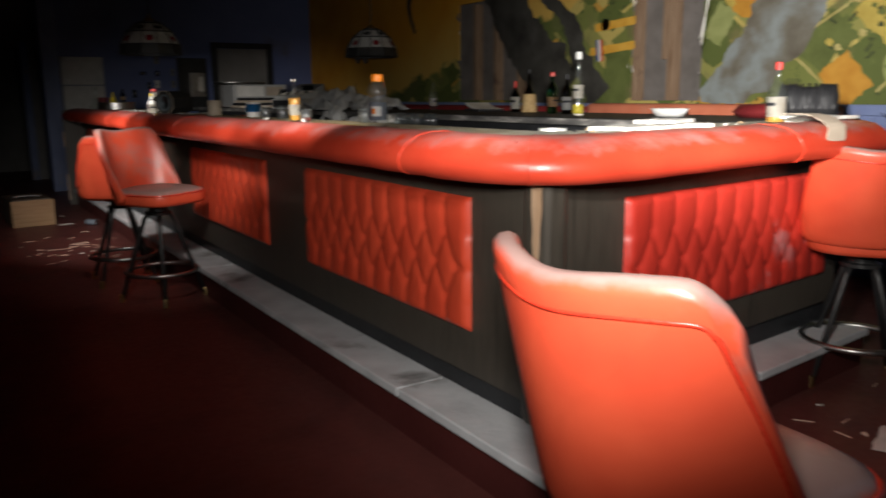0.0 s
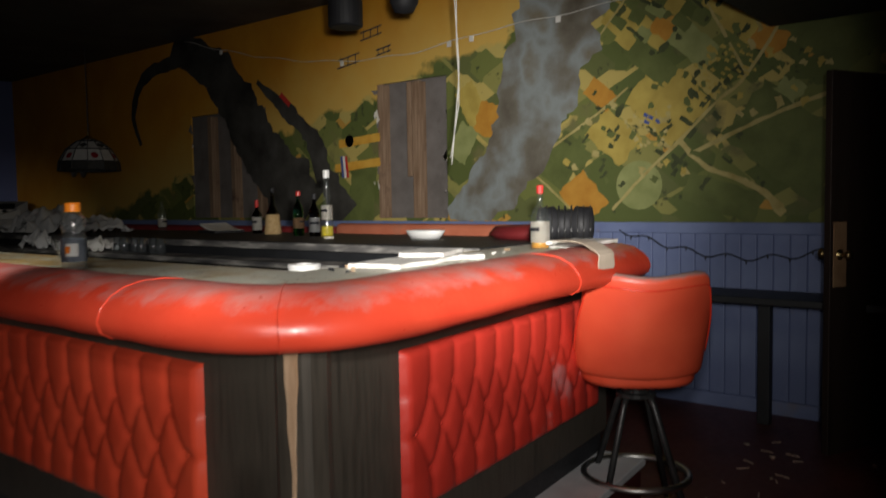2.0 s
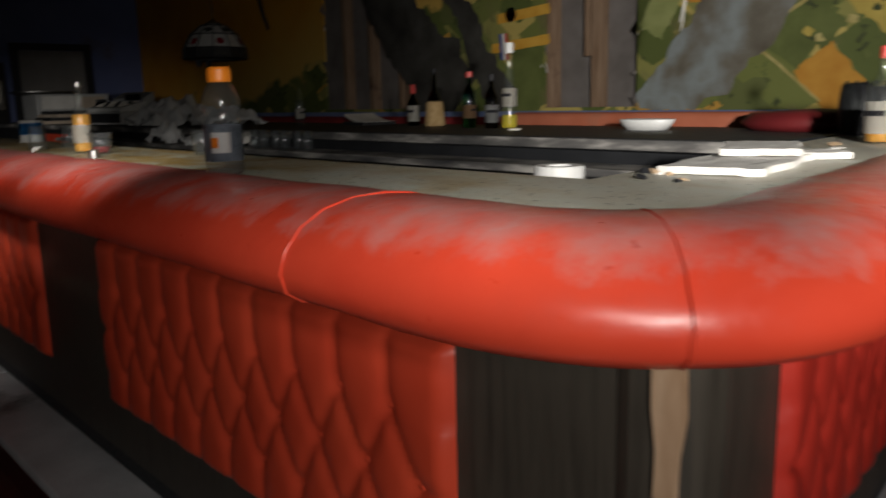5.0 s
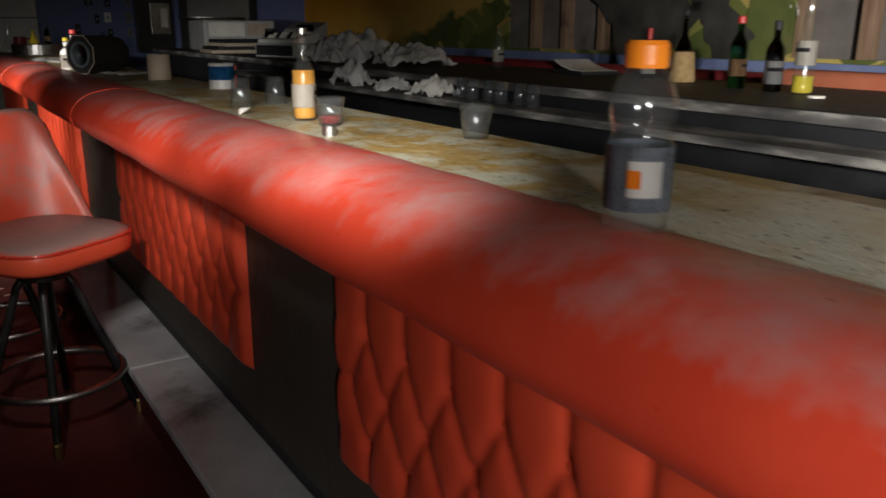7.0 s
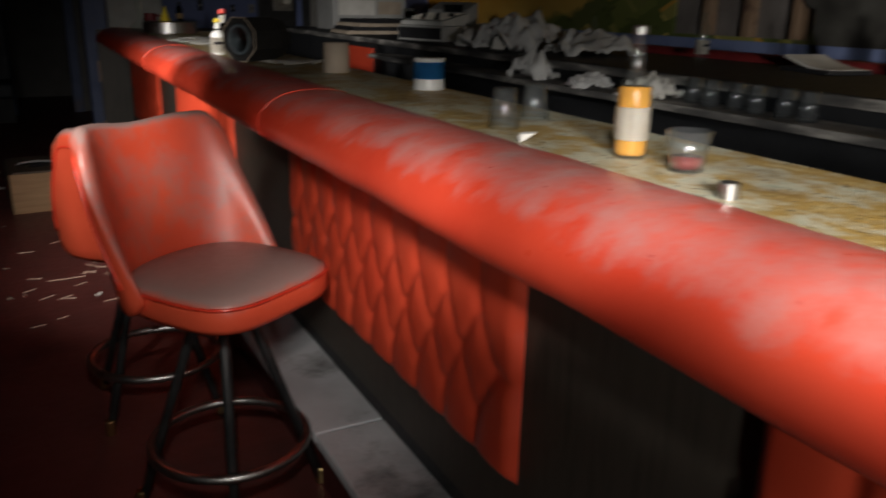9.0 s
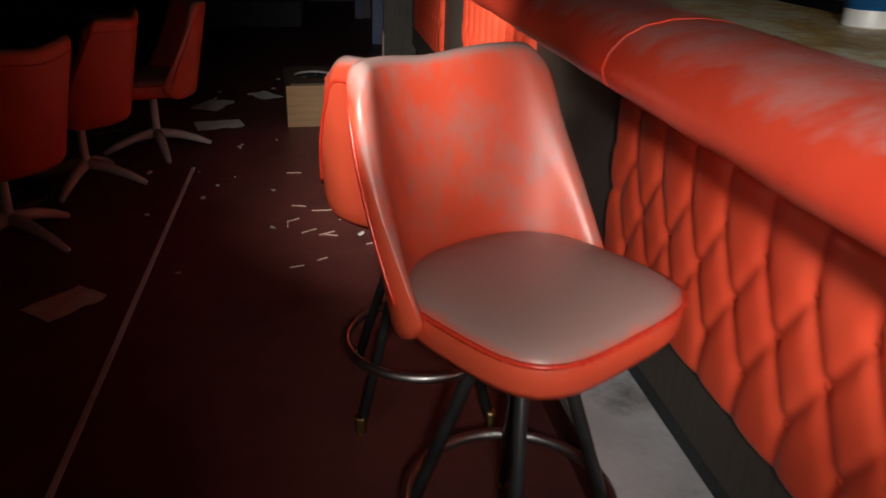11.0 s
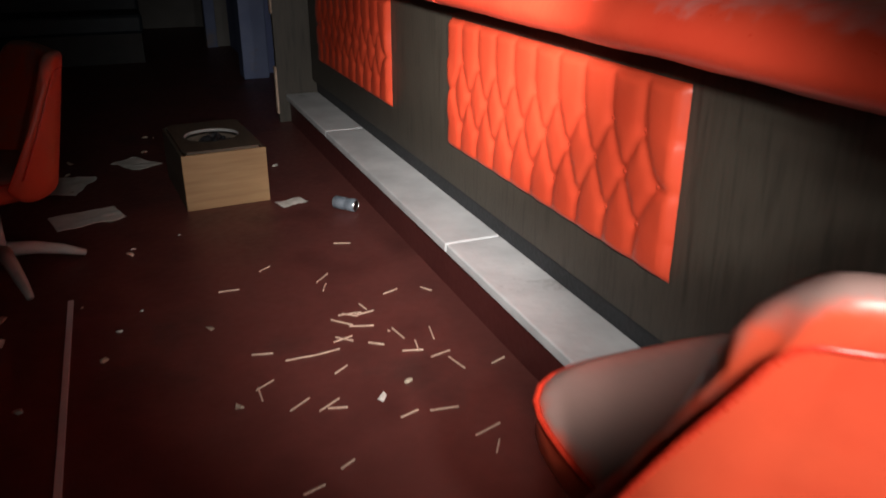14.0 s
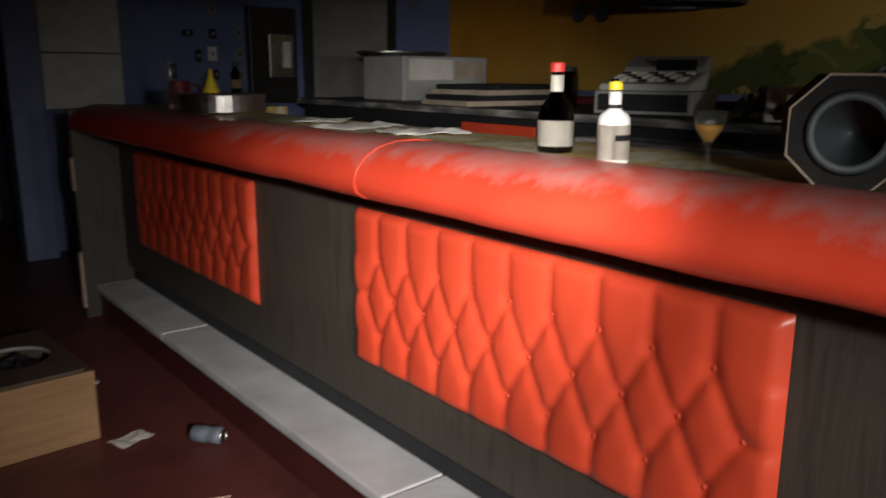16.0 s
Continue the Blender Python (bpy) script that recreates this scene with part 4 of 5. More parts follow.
stool(at(-0.56, 0.455, 0, -4), "red vinyl bucket bar stool pulled away from the bar corner", 1.06)
stool(at(1.864, 1.514, 0, 37), "red vinyl bucket bar stool turned with its back to the room", 1.07, 0.672)
stool(at(-0.42, 4.86, 0, -57), "red vinyl bucket bar stool with a dusty grey seat", 1.095, 0.66, 0.72)
stool(at(-0.525, 5.56, 0, 88), "red vinyl bucket bar stool turned away from the bar", 1.04)


# ---- swivel chairs and tables on the seating side ----
def swivel_chair(m):
    ch = thing("swivel_chair", "red vinyl swivel bucket chair on a white four-armed base", "chair", "chairs at the tables", m)
    bucket(ch, 0.37, 0.84, 0.44)
    part("column", lathe([(0.028, 0.09), (0.022, 0.13), (0.022, 0.36)], 14), "white_metal", ch, smooth=True)
    for k in range(4):
        a = k * math.pi / 2
        c, s = math.cos(a), math.sin(a)
        pts = [(0.02 * c, 0.02 * s, 0.115), (0.12 * c, 0.12 * s, 0.095), (0.22 * c, 0.22 * s, 0.06), (0.30 * c, 0.30 * s, 0.022)]
        part("base_arm", tube(pts, [0.03, 0.026, 0.022, 0.014], 8), "white_metal", ch, smooth=True)
    return ch


for x, y, a in ((-1.73, 8.17, 200), (-1.98, 7.60, 170), (-2.10, 6.85, 150), (-2.75, 8.5, 20)):
    swivel_chair(at(x, y, 0, a))


def round_table(m):
    tb = thing("round_table", "dark round pedestal table", "table", "tables on the seating side", m)
    part("tabletop", lathe([(0.0, 0.745), (0.36, 0.745), (0.375, 0.735), (0.375, 0.715), (0.36, 0.71), (0.0, 0.71)], 36), "kick", tb)
    part("pedestal", lathe([(0.24, 0.0), (0.25, 0.015), (0.20, 0.03), (0.05, 0.06), (0.035, 0.10), (0.035, 0.70), (0.12, 0.712)], 24), "black_metal", tb, smooth=True)
    return tb


round_table(at(-2.35, 7.45))
round_table(at(-2.25, 8.75))
bench = thing("bench", "dark teal upholstered booth bench along the back wall", "bench", m=at(-1.75, 13.4))
part("seat", box(-0.8, 0.8, -0.25, 0.3, 0.28, 0.46, 0.03), "teal", bench)
part("base", box(-0.78, 0.78, -0.2, 0.3, 0.0, 0.28), "kick", bench)
part("backrest", box(-0.8, 0.8, 0.3, 0.44, 0.3, 1.25, 0.03), "teal", bench)
bench2 = copy_thing(bench, at(-3.6, 13.4))

# wall shelf by the door
shelf = thing("wall_ledge", "narrow dark drinks ledge on a post along the wainscot", "shelf")
part("board", box(3.42, 3.868, 0.82, 2.3, 0.75, 0.79, 0.005), "kick", shelf)
part("post", box(3.60, 3.67, 1.46, 1.53, 0.0, 0.75, 0.004), "kick", shelf)
tagged(part("soffit", box(2.75, 3.86, 0.72, 1.55, 2.42, CEIL - 0.004, 0.01), "soot"), "black boxed-in duct under the ceiling", "duct", kind="structure")

# wooden speaker box on the floor
spk = thing("speaker_box", "oak veneered box with a round hole lying on the floor", "speaker box", m=at(-0.805, 8.69, 0, 4))
bm = bmesh.new()
part("front", box(-0.20, 0.20, 0.0, 0.016, 0.0, 0.272, 0.003), "oak", spk)
part("side", box(-0.20, -0.184, 0.017, 0.62, 0.0, 0.270, 0.003), "oak_dark", spk)
part("side", box(0.184, 0.20, 0.017, 0.62, 0.0, 0.270, 0.003), "oak_dark", spk)
part("back", box(-0.183, 0.183, 0.604, 0.62, 0.0, 0.270, 0.003), "oak_dark", spk)
part("bottom", box(-0.183, 0.183, 0.017, 0.603, 0.002, 0.018), "oak_dark", spk)


def holed(u, v):
    th = 2 * math.pi * u
    c, s = math.cos(th), math.sin(th)
    sq = 1 / max(abs(c) / 0.183, abs(s) / 0.293)
    r = 0.135 + (sq - 0.135) * v
    return (r * c, 0.31 + r * s, 0.271)


part("top", sheet(48, 3, holed, 0.012), "oak_dark", spk)
part("hole_rim", tube(circle(0.138, 0.274, 36, 0, 0.31), 0.009, 8, True), "grey_plastic", spk, smooth=True)
rag_m = pose(-0.80, 9.02, 0.30)


def rag(name, label, m, size, height, mat, seed, parent=None):
    def place(u, v):
        a, b = (u - 0.5) * 2, (v - 0.5) * 2
        w = 0.25 * noise.noise((a * 1.7, b * 1.7, seed))
        hgt = height * max(0, 1 - 0.75 * (a * a + b * b)) + height * 0.9 * abs(noise.noise((a * 2.6, b * 2.6, seed + 3))) + height * 0.35 * noise.noise((a * 6, b * 6, seed))
        return (size * (a + w) * 0.5, size * (b + 0.25 * noise.noise((b * 1.7, a * 1.7, seed + 9))) * 0.5, max(0.004, hgt))
    ob = part(name, sheet(30, 30, place, 0.004), mat, parent, smooth=True)
    if parent is None:
        tagged(ob, label, "cloth")
    ob.matrix_world = m
    return ob


rag("rag", "dark crumpled rag stuffed into the speaker box", pose(-0.82, 9.0, 0.20), 0.20, 0.055, "black_plastic", 4.2)

# ---- floor litter ----
strip = tagged(part("floor_strip", box(-1.505, -1.485, 5.2, 7.85, 0.0, 0.006, 0.002), "step"), "worn pale metal floor strip", "floor strip", kind="structure")
stick = tagged(part("wood_splinter", box(-0.04, 0.04, -0.0025, 0.0025, 0.0, 0.004, 0.001), "splinter"), "pale thin wooden splinter on the floor", "splinter", "splinters on the floor")
stick.matrix_world = at(-0.53, 7.36, 0, 10)
rnd = random.Random(11)
for k in range(38):
    x, y = rnd.gauss(-0.62, 0.24), rnd.gauss(7.05, 0.42)
    if -1.4 < x < -0.22:
        copy_thing(stick, at(x, y, 0, rnd.uniform(0, 180)) @ Matrix.Diagonal((rnd.uniform(0.6, 1.15), 1, 1, 1)))
for k in range(16):
    copy_thing(stick, at(rnd.uniform(1.2, 3.3), rnd.uniform(0.8, 1.4), 0, rnd.uniform(0, 180)) @ Matrix.Diagonal((rnd.uniform(0.4, 1.0), 1.3, 1, 1)))


def crumb(name, label, cat, x, y, z, s, mat, seed, flat=0.35, group=""):
    rr = random.Random(seed)
    bm = bmesh.new()
    pts = [bm.verts.new((rr.uniform(-s, s), rr.uniform(-s, s) * rr.uniform(0.5, 1), rr.uniform(0, s * flat * 2))) for _ in range(14)]
    hull = bmesh.ops.convex_hull(bm, input=pts)
    bmesh.ops.delete(bm, geom=[v for v in bm.verts if not v.link_faces], context="VERTS")
    low = min(v.co.z for v in bm.verts)
    for v in bm.verts:
        v.co.z -= low
    ob = tagged(part(name, bm, mat), label, cat, group)
    ob.matrix_world = at(x, y, z, rr.uniform(0, 360))
    return ob


for k in range(46):
    x, y = (rnd.uniform(-1.9, -0.25), rnd.uniform(5.6, 10.2)) if k % 3 else (rnd.uniform(0.9, 3.4), rnd.uniform(0.75, 1.5))
    crumb("plaster_crumb", "pale crumb of fallen plaster on the floor", "debris", x, y, 0, rnd.uniform(0.006, 0.022), rnd.choice(("paper", "splinter", "cardboard")), k, 0.35, "crumbs on the floor")
for x, y, s, a in ((1.35, 1.02, 0.17, 20), (1.62, 1.12, 0.10, 60), (-1.74, 6.26, 0.16, 50), (-1.45, 8.75, 0.2, 15), (-1.55, 9.3, 0.2, 70), (-0.52, 8.62, 0.09, 20), (-1.2, 9.6, 0.16, 130), (-2.2, 9.8, 0.3, 40)):
    ob = tagged(part("paper_scrap", sheet(8, 6, lambda u, v, s=s, x=x: ((u - 0.5) * s * 1.5, (v - 0.5) * s * (1 + 0.3 * noise.noise((u * 3, v * 3, x))), 0.004 + 0.012 * abs(noise.noise((u * 2.5, v * 2.5, x)))), 0.0015), "paper"), "dirty scrap of paper lying on the floor", "paper", "paper scraps on the floor")
    ob.matrix_world = at(x, y, 0, a)
can = thing("drink_can", "crushed grey drink can beside the foot step", "can", m=pose(-0.30, 8.42, 0.034, 90, 0, 40))
part("body", lathe([(0.024, -0.06), (0.032, -0.055), (0.032, 0.0), (0.027, 0.01), (0.031, 0.02), (0.032, 0.055), (0.025, 0.06)], 20), "sleeve", can, smooth=True)
part("lid", lathe([(0.0, 0.061), (0.022, 0.061), (0.024, 0.064), (0.026, 0.061)], 20), "steel", can)


# ---- bottles and glasses ----
def bottle(name, label, x, y, z, prof, mat, cap=None, cap_mat="red_cap", lab=None, lab_mat="label", liquid=None, liquid_mat="amber", seg=22, group="bottles"):
    b = thing(name, label, "bottle", group, at(x, y, z, (x * 997 + y * 131) % 360))
    body = part("body", lathe(prof, seg), mat, b, smooth=True)
    if cap:
        part("cap", lathe([(cap[0], cap[1]), (cap[0], cap[2] - 0.003), (cap[0] * 0.85, cap[2])], 16), cap_mat, b)
    if lab:
        part("label", lathe_open(lab[0] + 0.0012, lab[1], lab[2], seg), lab_mat, b, smooth=True)
        part("print", lathe_open(lab[0] + 0.0022, lab[1] + (lab[2] - lab[1]) * 0.55, lab[1] + (lab[2] - lab[1]) * 0.72, seg, 0.3), "ink", b, smooth=True)
    if liquid:
        part("drink", lathe([(liquid[0] * 0.9, 0.006), (liquid[0], 0.012), (liquid[0], liquid[1])], seg), liquid_mat, b, smooth=True)
    return b


def lathe_open(r, z0, z1, seg, frac=1.0):
    bm = bmesh.new()
    n = max(4, int(seg * frac))
    rows = [[bm.verts.new((r * math.cos(2 * math.pi * frac * k / n), r * math.sin(2 * math.pi * frac * k / n), z)) for k in range(n + 1)] for z in (z0, z1)]
    for k in range(n):
        bm.faces.new((rows[0][k], rows[0][k + 1], rows[1][k + 1], rows[1][k]))
    bmesh.ops.solidify(bm, geom=list(bm.faces), thickness=0.0006)
    return bm


def wine(r, h, neck=0.013, shoulder=0.62):
    return [(r * 0.9, 0.0), (r, 0.006), (r, h * shoulder), (r * 0.92, h * (shoulder + 0.05)), (neck * 1.3, h * (shoulder + 0.16)), (neck, h * (shoulder + 0.2)), (neck, h * 0.95), (neck * 1.15, h * 0.955), (neck * 1.15, h)]


# on the back bar
bottle("liquor_bottle", "dark liquor bottle with a cream label and red neck", 2.39, 4.72, TOP, wine(0.036, 0.24, 0.012, 0.55), "smoke_glass", (0.014, 0.19, 0.245), "red_cap", (0.036, 0.025, 0.12))
bottle("liquor_bottle", "flask-shaped liquor bottle wrapped in tan straw", 2.29, 4.42, TOP, [(0.055, 0), (0.058, 0.01), (0.045, 0.14), (0.03, 0.18), (0.015, 0.21), (0.013, 0.29), (0.016, 0.30)], "smoke_glass", (0.014, 0.29, 0.325), "black_plastic", (0.058, 0.01, 0.02), "tan_label")
part("straw_wrap", lathe([(0.0565, 0.004), (0.0600, 0.01), (0.048, 0.135), (0.044, 0.142)], 22, pose(2.29, 4.42, TOP)), "tan_label", None)
straw = bpy.data.objects["straw_wrap"]
straw.parent = [o for o in bpy.data.objects if o.name.startswith("liquor_bottle")][-1]
straw.matrix_parent_inverse = Matrix(straw.parent.matrix_basis).inverted()
bottle("liquor_bottle", "green liqueur bottle with a red cap", 2.23, 4.08, TOP, wine(0.037, 0.29, 0.013, 0.6), "green_glass", (0.0165, 0.265, 0.295), "red_cap", (0.037, 0.05, 0.12), "raw_wood")
bottle("liquor_bottle", "dark bottle with a grey label", 2.19, 3.88, TOP, wine(0.036, 0.27, 0.013, 0.58), "smoke_glass", (0.0155, 0.24, 0.275), "black_plastic", (0.036, 0.03, 0.12), "grey_plastic")
bottle("liqueur_bottle", "tall slender clear bottle with a white cap and yellow liqueur", 2.16, 3.73, TOP, [(0.040, 0), (0.042, 0.01), (0.038, 0.10), (0.027, 0.2), (0.019, 0.3), (0.016, 0.37), (0.018, 0.375)], "clear", (0.021, 0.37, 0.42), "white", (0.036, 0.11, 0.2), "label", (0.038, 0.07), "yellow_drink")
for x, y, s in ((2.35, 5.9, 1.0), (2.2, 7.2, 1.05), (2.3, 6.75, 0.85), (2.25, 7.55, 0.8)):
    bottle("glass_bottle", "empty clear bottle with a torn label on the back bar", x, y, TOP, wine(0.034, 0.25 * s, 0.013), "clear", None, "", (0.034, 0.04, 0.11))
bowl = tagged(part("ashtray", lathe([(0.0, 0.006), (0.07, 0.006), (0.088, 0.03), (0.105, 0.048), (0.108, 0.046), (0.095, 0.022), (0.078, 0.0), (0.0, 0.0)], 30), "white", smooth=True), "white oval enamel dish on the back bar", "dish")
bowl.matrix_world = at(2.25, 3.0, TOP) @ Matrix.Diagonal((0.75, 1.25, 1, 1))
binder = thing("binder", "dark ring binder lying open with loose pages", "binder", m=at(2.42, 5.2, TOP, 78))
part("cover", box(-0.16, 0.16, -0.12, 0.12, 0.0, 0.02, 0.004), "black_plastic", binder)
part("page_block", sheet(10, 4, lambda u, v: (-0.15 + 0.3 * u, -0.11 + 0.22 * v, 0.022 + 0.05 * u * u), 0.01), "paper", binder)
tagged(part("jar_lid", lathe([(0.03, 0), (0.032, 0.008), (0.0, 0.01)], 18, pose(2.05, 3.6, TOP)), "label"), "small pale lid on the back bar", "lid")

# heaps of grey cloth on the back bar
rag("crumpled_rag", "heap of crumpled grey-white rags on the back bar", at(1.95, 7.05, TOP, 20), 0.55, 0.16, "cloth", 1.3)
rag("crumpled_rag", "heap of crumpled grey-white rags on the back bar", at(2.1, 6.55, TOP, 80), 0.45, 0.10, "cloth", 7.7)

# clutter on the lower rail behind the bar
for k in range(6):
    g = thing("drinking_glass", "dusty clear glass standing upside down behind the bar", "glass", "glasses behind the bar", at(1.50 + 0.02 * (k % 2), 4.55 + 0.11 * k, 1.075))
    bm = lathe([(0.034, 0.0), (0.035, 0.0), (0.027, 0.10), (0.0, 0.10), (0.0, 0.096), (0.026, 0.096), (0.034, 0.0)], 20)
    part("body", bm, "plastic_clear", g, smooth=True)
rag("crumpled_paper", "crumpled white paper on the rail behind the bar", at(1.49, 5.32, 1.075, 10), 0.20, 0.07, "paper", 2.2)
rag("crumpled_paper", "crumpled white paper on the rail behind the bar", at(1.49, 5.72, 1.075, 60), 0.20, 0.05, "cloth", 5.1)
rag("crumpled_paper", "crumpled white paper on the rail behind the bar", at(1.49, 6.2, 1.075, 30), 0.20, 0.09, "cloth", 9.4)

# on the long side of the bar
sport = thing("sports_bottle", "clear plastic sports drink bottle with an orange cap", "bottle", m=at(-0.03, 2.55, TOP + 0.012, 205) @ Matrix.Scale(1.02, 4))
part("body", lathe([(0.028, 0.0), (0.036, 0.006), (0.037, 0.10), (0.033, 0.108), (0.033, 0.12), (0.037, 0.128), (0.037, 0.15), (0.030, 0.17), (0.02, 0.182), (0.019, 0.195)], 26), "plastic_clear", sport, smooth=True)
part("cap", lathe([(0.0225, 0.182), (0.0235, 0.186), (0.0235, 0.206), (0.021, 0.211)], 30), "orange_cap", sport)
part("sleeve", lathe_open(0.0382, 0.028, 0.10, 26), "sleeve", sport, "grey printed sleeve", smooth=True)
part("mark", lathe_open(0.0392, 0.045, 0.085, 26, 0.16), "white", sport, smooth=True)
part("mark", lathe_open(0.0398, 0.055, 0.075, 26, 0.06), "orange_cap", sport, smooth=True)


def tumbler(name, label, x, y, r0, r1, h, upside=False, drink=None):
    g = thing(name, label, "glass", "glasses on the bar", at(x, y, TOP))
    wall = [(0.0, 0.004), (r0, 0.004), (r1 - 0.0015, h), (r1, h), (r0 + 0.0015, 0.0), (0.0, 0.0)]
    if upside:
        wall = [(r, h - z) for r, z in wall]
    bm = lathe(wall, 26)
    bmesh.ops.recalc_face_normals(bm, faces=bm.faces)
    part("body", bm, "plastic_clear", g, smooth=True)
    if drink:
        part("drink", lathe([(r0 - 0.001, 0.006), (r0 + (r1 - r0) * drink - 0.001, h * drink)], 26), "red_drink", g, smooth=True)
    return g


tumbler("plastic_cup", "empty clear plastic cup on the bar", 0.33, 3.36, 0.026, 0.040, 0.075)
tumbler("plastic_cup", "clear plastic cup with dried red drink", 0.16, 3.75, 0.027, 0.039, 0.07, False, 0.35)
tumbler("drinking_glass", "clear glass standing upside down on the bar", 0.12, 4.28, 0.024, 0.036, 0.09, True)
tumbler("drinking_glass", "clear glass standing upside down on the bar", 0.27, 4.38, 0.024, 0.036, 0.085, True)
bottle("beer_bottle", "clear beer bottle half full with a pale label", 0.152, 3.887, TOP, wine(0.031, 0.235, 0.0125, 0.5), "clear", (0.0145, 0.222, 0.238), "steel", (0.031, 0.035, 0.095), "label", (0.029, 0.13), "amber")
tagged(part("bottle_cap", lathe([(0.016, 0.0), (0.0165, 0.022), (0.015, 0.025), (0.0, 0.026)], 18, pose(0.07, 3.57, TOP)), "steel"), "small metal cap on the bar", "cap")
crumb("lemon_peel", "small yellowish crumpled scrap on the bar", "scrap", 0.06, 4.1, TOP, 0.02, "paper", 77, 0.6)
tin = thing("tin_can", "blue printed tin at the inner edge of the bar", "tin", m=at(0.33, 5.08, TOP))
part("body", lathe([(0.05, 0.0), (0.052, 0.004), (0.05, 0.008), (0.05, 0.092), (0.052, 0.096), (0.048, 0.1)], 24), "white_metal", tin, smooth=True)
part("label", lathe_open(0.0512, 0.035, 0.088, 24), "tin_blue", tin, "blue printed band", smooth=True)
tagged(part("paper_cup", lathe([(0.05, 0.0), (0.052, 0.01), (0.05, 0.11), (0.045, 0.115)], 22, pose(0.26, 5.75, TOP)), "cardboard", smooth=True), "brown paper cup on the bar", "cup")

# on the short side
clear = bottle("liquor_bottle", "square clear liquor bottle with a pouring spout", 1.66, 1.86, TOP, [(0.040, 0), (0.043, 0.006), (0.043, 0.15), (0.036, 0.17), (0.017, 0.19), (0.014, 0.2), (0.014, 0.24), (0.017, 0.245)], "clear", (0.015, 0.24, 0.275), "red_cap", (0.043, 0.03, 0.12), "label", (0.040, 0.05), "amber", 8)
for k, (x, y, w, d, z, a) in enumerate(((1.9, 1.78, 0.34, 0.22, 0.0, 12), (1.78, 1.72, 0.30, 0.2, 0.018, 4), (0.75, 1.83, 0.4, 0.2, 0.0, 10), (0.95, 1.88, 0.3, 0.16, 0.018, 24), (1.05, 1.80, 0.12, 0.12, 0.0, 40))):
    def slab(u, v, w=w, d=d, k=k):
        return ((u - 0.5) * w * (1 + 0.15 * noise.noise((v * 3, k, 1))), (v - 0.5) * d * (1 + 0.2 * noise.noise((u * 3, k, 4))), 0.016 + 0.003 * noise.noise((u * 5, v * 5, k)))
    ob = tagged(part("ceiling_tile_piece", sheet(10, 8, slab, 0.014), "paper"), "broken white ceiling tile piece lying on the bar", "tile piece", "tile pieces on the bar")
    ob.matrix_world = at(x, y, TOP + z + 0.002, a)
for k in range(18):
    crumb("plaster_crumb", "pale crumb of fallen plaster on the bar", "debris", rnd.uniform(0.3, 1.5), rnd.uniform(1.78, 1.95), TOP + 0.001, rnd.uniform(0.006, 0.02), rnd.choice(("paper", "cork", "kick")), 200 + k, 0.35, "crumbs on the bar")
flap = tagged(part("cardboard_flap", sheet(8, 10, lambda u, v: (1.42 + 0.12 * u + 0.02 * noise.noise((v * 3, u, 2)), short_y(1.45) - 0.03 - 0.21 * math.sin(min(v, 0.62) / 0.62 * 1.45), TOP + 0.05 - 0.14 * max(0, v - 0.25)), 0.003), "cardboard"), "torn beige cardboard flap hanging over the padded rail", "cardboard")
tape = tagged(part("tape_roll", lathe([(0.030, 0.0), (0.056, 0.0), (0.058, 0.003), (0.058, 0.062), (0.056, 0.065), (0.030, 0.065), (0.030, 0.0)], 32), "white", smooth=False), "white roll of wide tape", "tape roll")
tape.matrix_world = at(0.62, 2.20, 1.10)
sink = tagged(part("sink_ledge", box(0.40, 0.78, 1.98, 3.2, 1.06, 1.10, 0.005), "steel"), "stained steel ledge behind the bar", "ledge")
part("ledge_leg", box(0.70, 0.75, 2.0, 3.15, 0.0, 1.06), "kick", sink)
horn = thing("black_speaker", "black ribbed speaker lying at the end of the bar", "speaker", m=at(2.12, 2.0, TOP, 118))
part("body", lathe([(0.03, -0.14), (0.085, -0.13), (0.09, -0.05), (0.075, -0.04), (0.075, 0.04), (0.09, 0.05), (0.085, 0.13), (0.03, 0.14)], 20, pose(0, 0, 0.09, 0, 90, 0)), "black_plastic", horn, smooth=True)
for k in range(9):
    part("rib", tube([(x, y, z) for x, y, z in ((-0.12 + 0.03 * k, 0.092 * math.cos(a * 0.35), 0.09 + 0.092 * math.sin(a * 0.35)) for a in range(18))], 0.004, 5, True), "black_metal", horn)
tagged(part("cushion", lathe([(0.0, 0.0), (0.2, 0.0), (0.23, 0.03), (0.2, 0.07), (0.0, 0.085)], 28, at(2.45, 2.35, TOP) @ Matrix.Diagonal((1, 1.3, 1, 1))), "burgundy", smooth=True), "round burgundy cushion on the back bar", "cushion")

# ---- far stretch of the bar ----
squat = bottle("liquor_bottle", "squat dark bottle with a red cap and cream label", 0.128, 7.11, TOP, [(0.05, 0), (0.054, 0.008), (0.054, 0.11), (0.046, 0.135), (0.022, 0.165), (0.018, 0.18), (0.018, 0.235)], "smoke_glass", (0.022, 0.235, 0.262), "red_cap", (0.054, 0.02, 0.095))
part("neck_label", lathe_open(0.0195, 0.178, 0.226, 18), "label", [o for o in bpy.data.objects if o.name.startswith("liquor_bottle") and o.type == "EMPTY"][-1])
pale_bottle = bottle("liquor_bottle", "white bottle with a yellow cap", 0.047, 6.863, TOP, [(0.042, 0), (0.045, 0.006), (0.045, 0.125), (0.038, 0.138), (0.02, 0.15), (0.018, 0.165), (0.018, 0.2)], "white", (0.0195, 0.205, 0.228), "yellow", (0.0455, 0.012, 0.11))
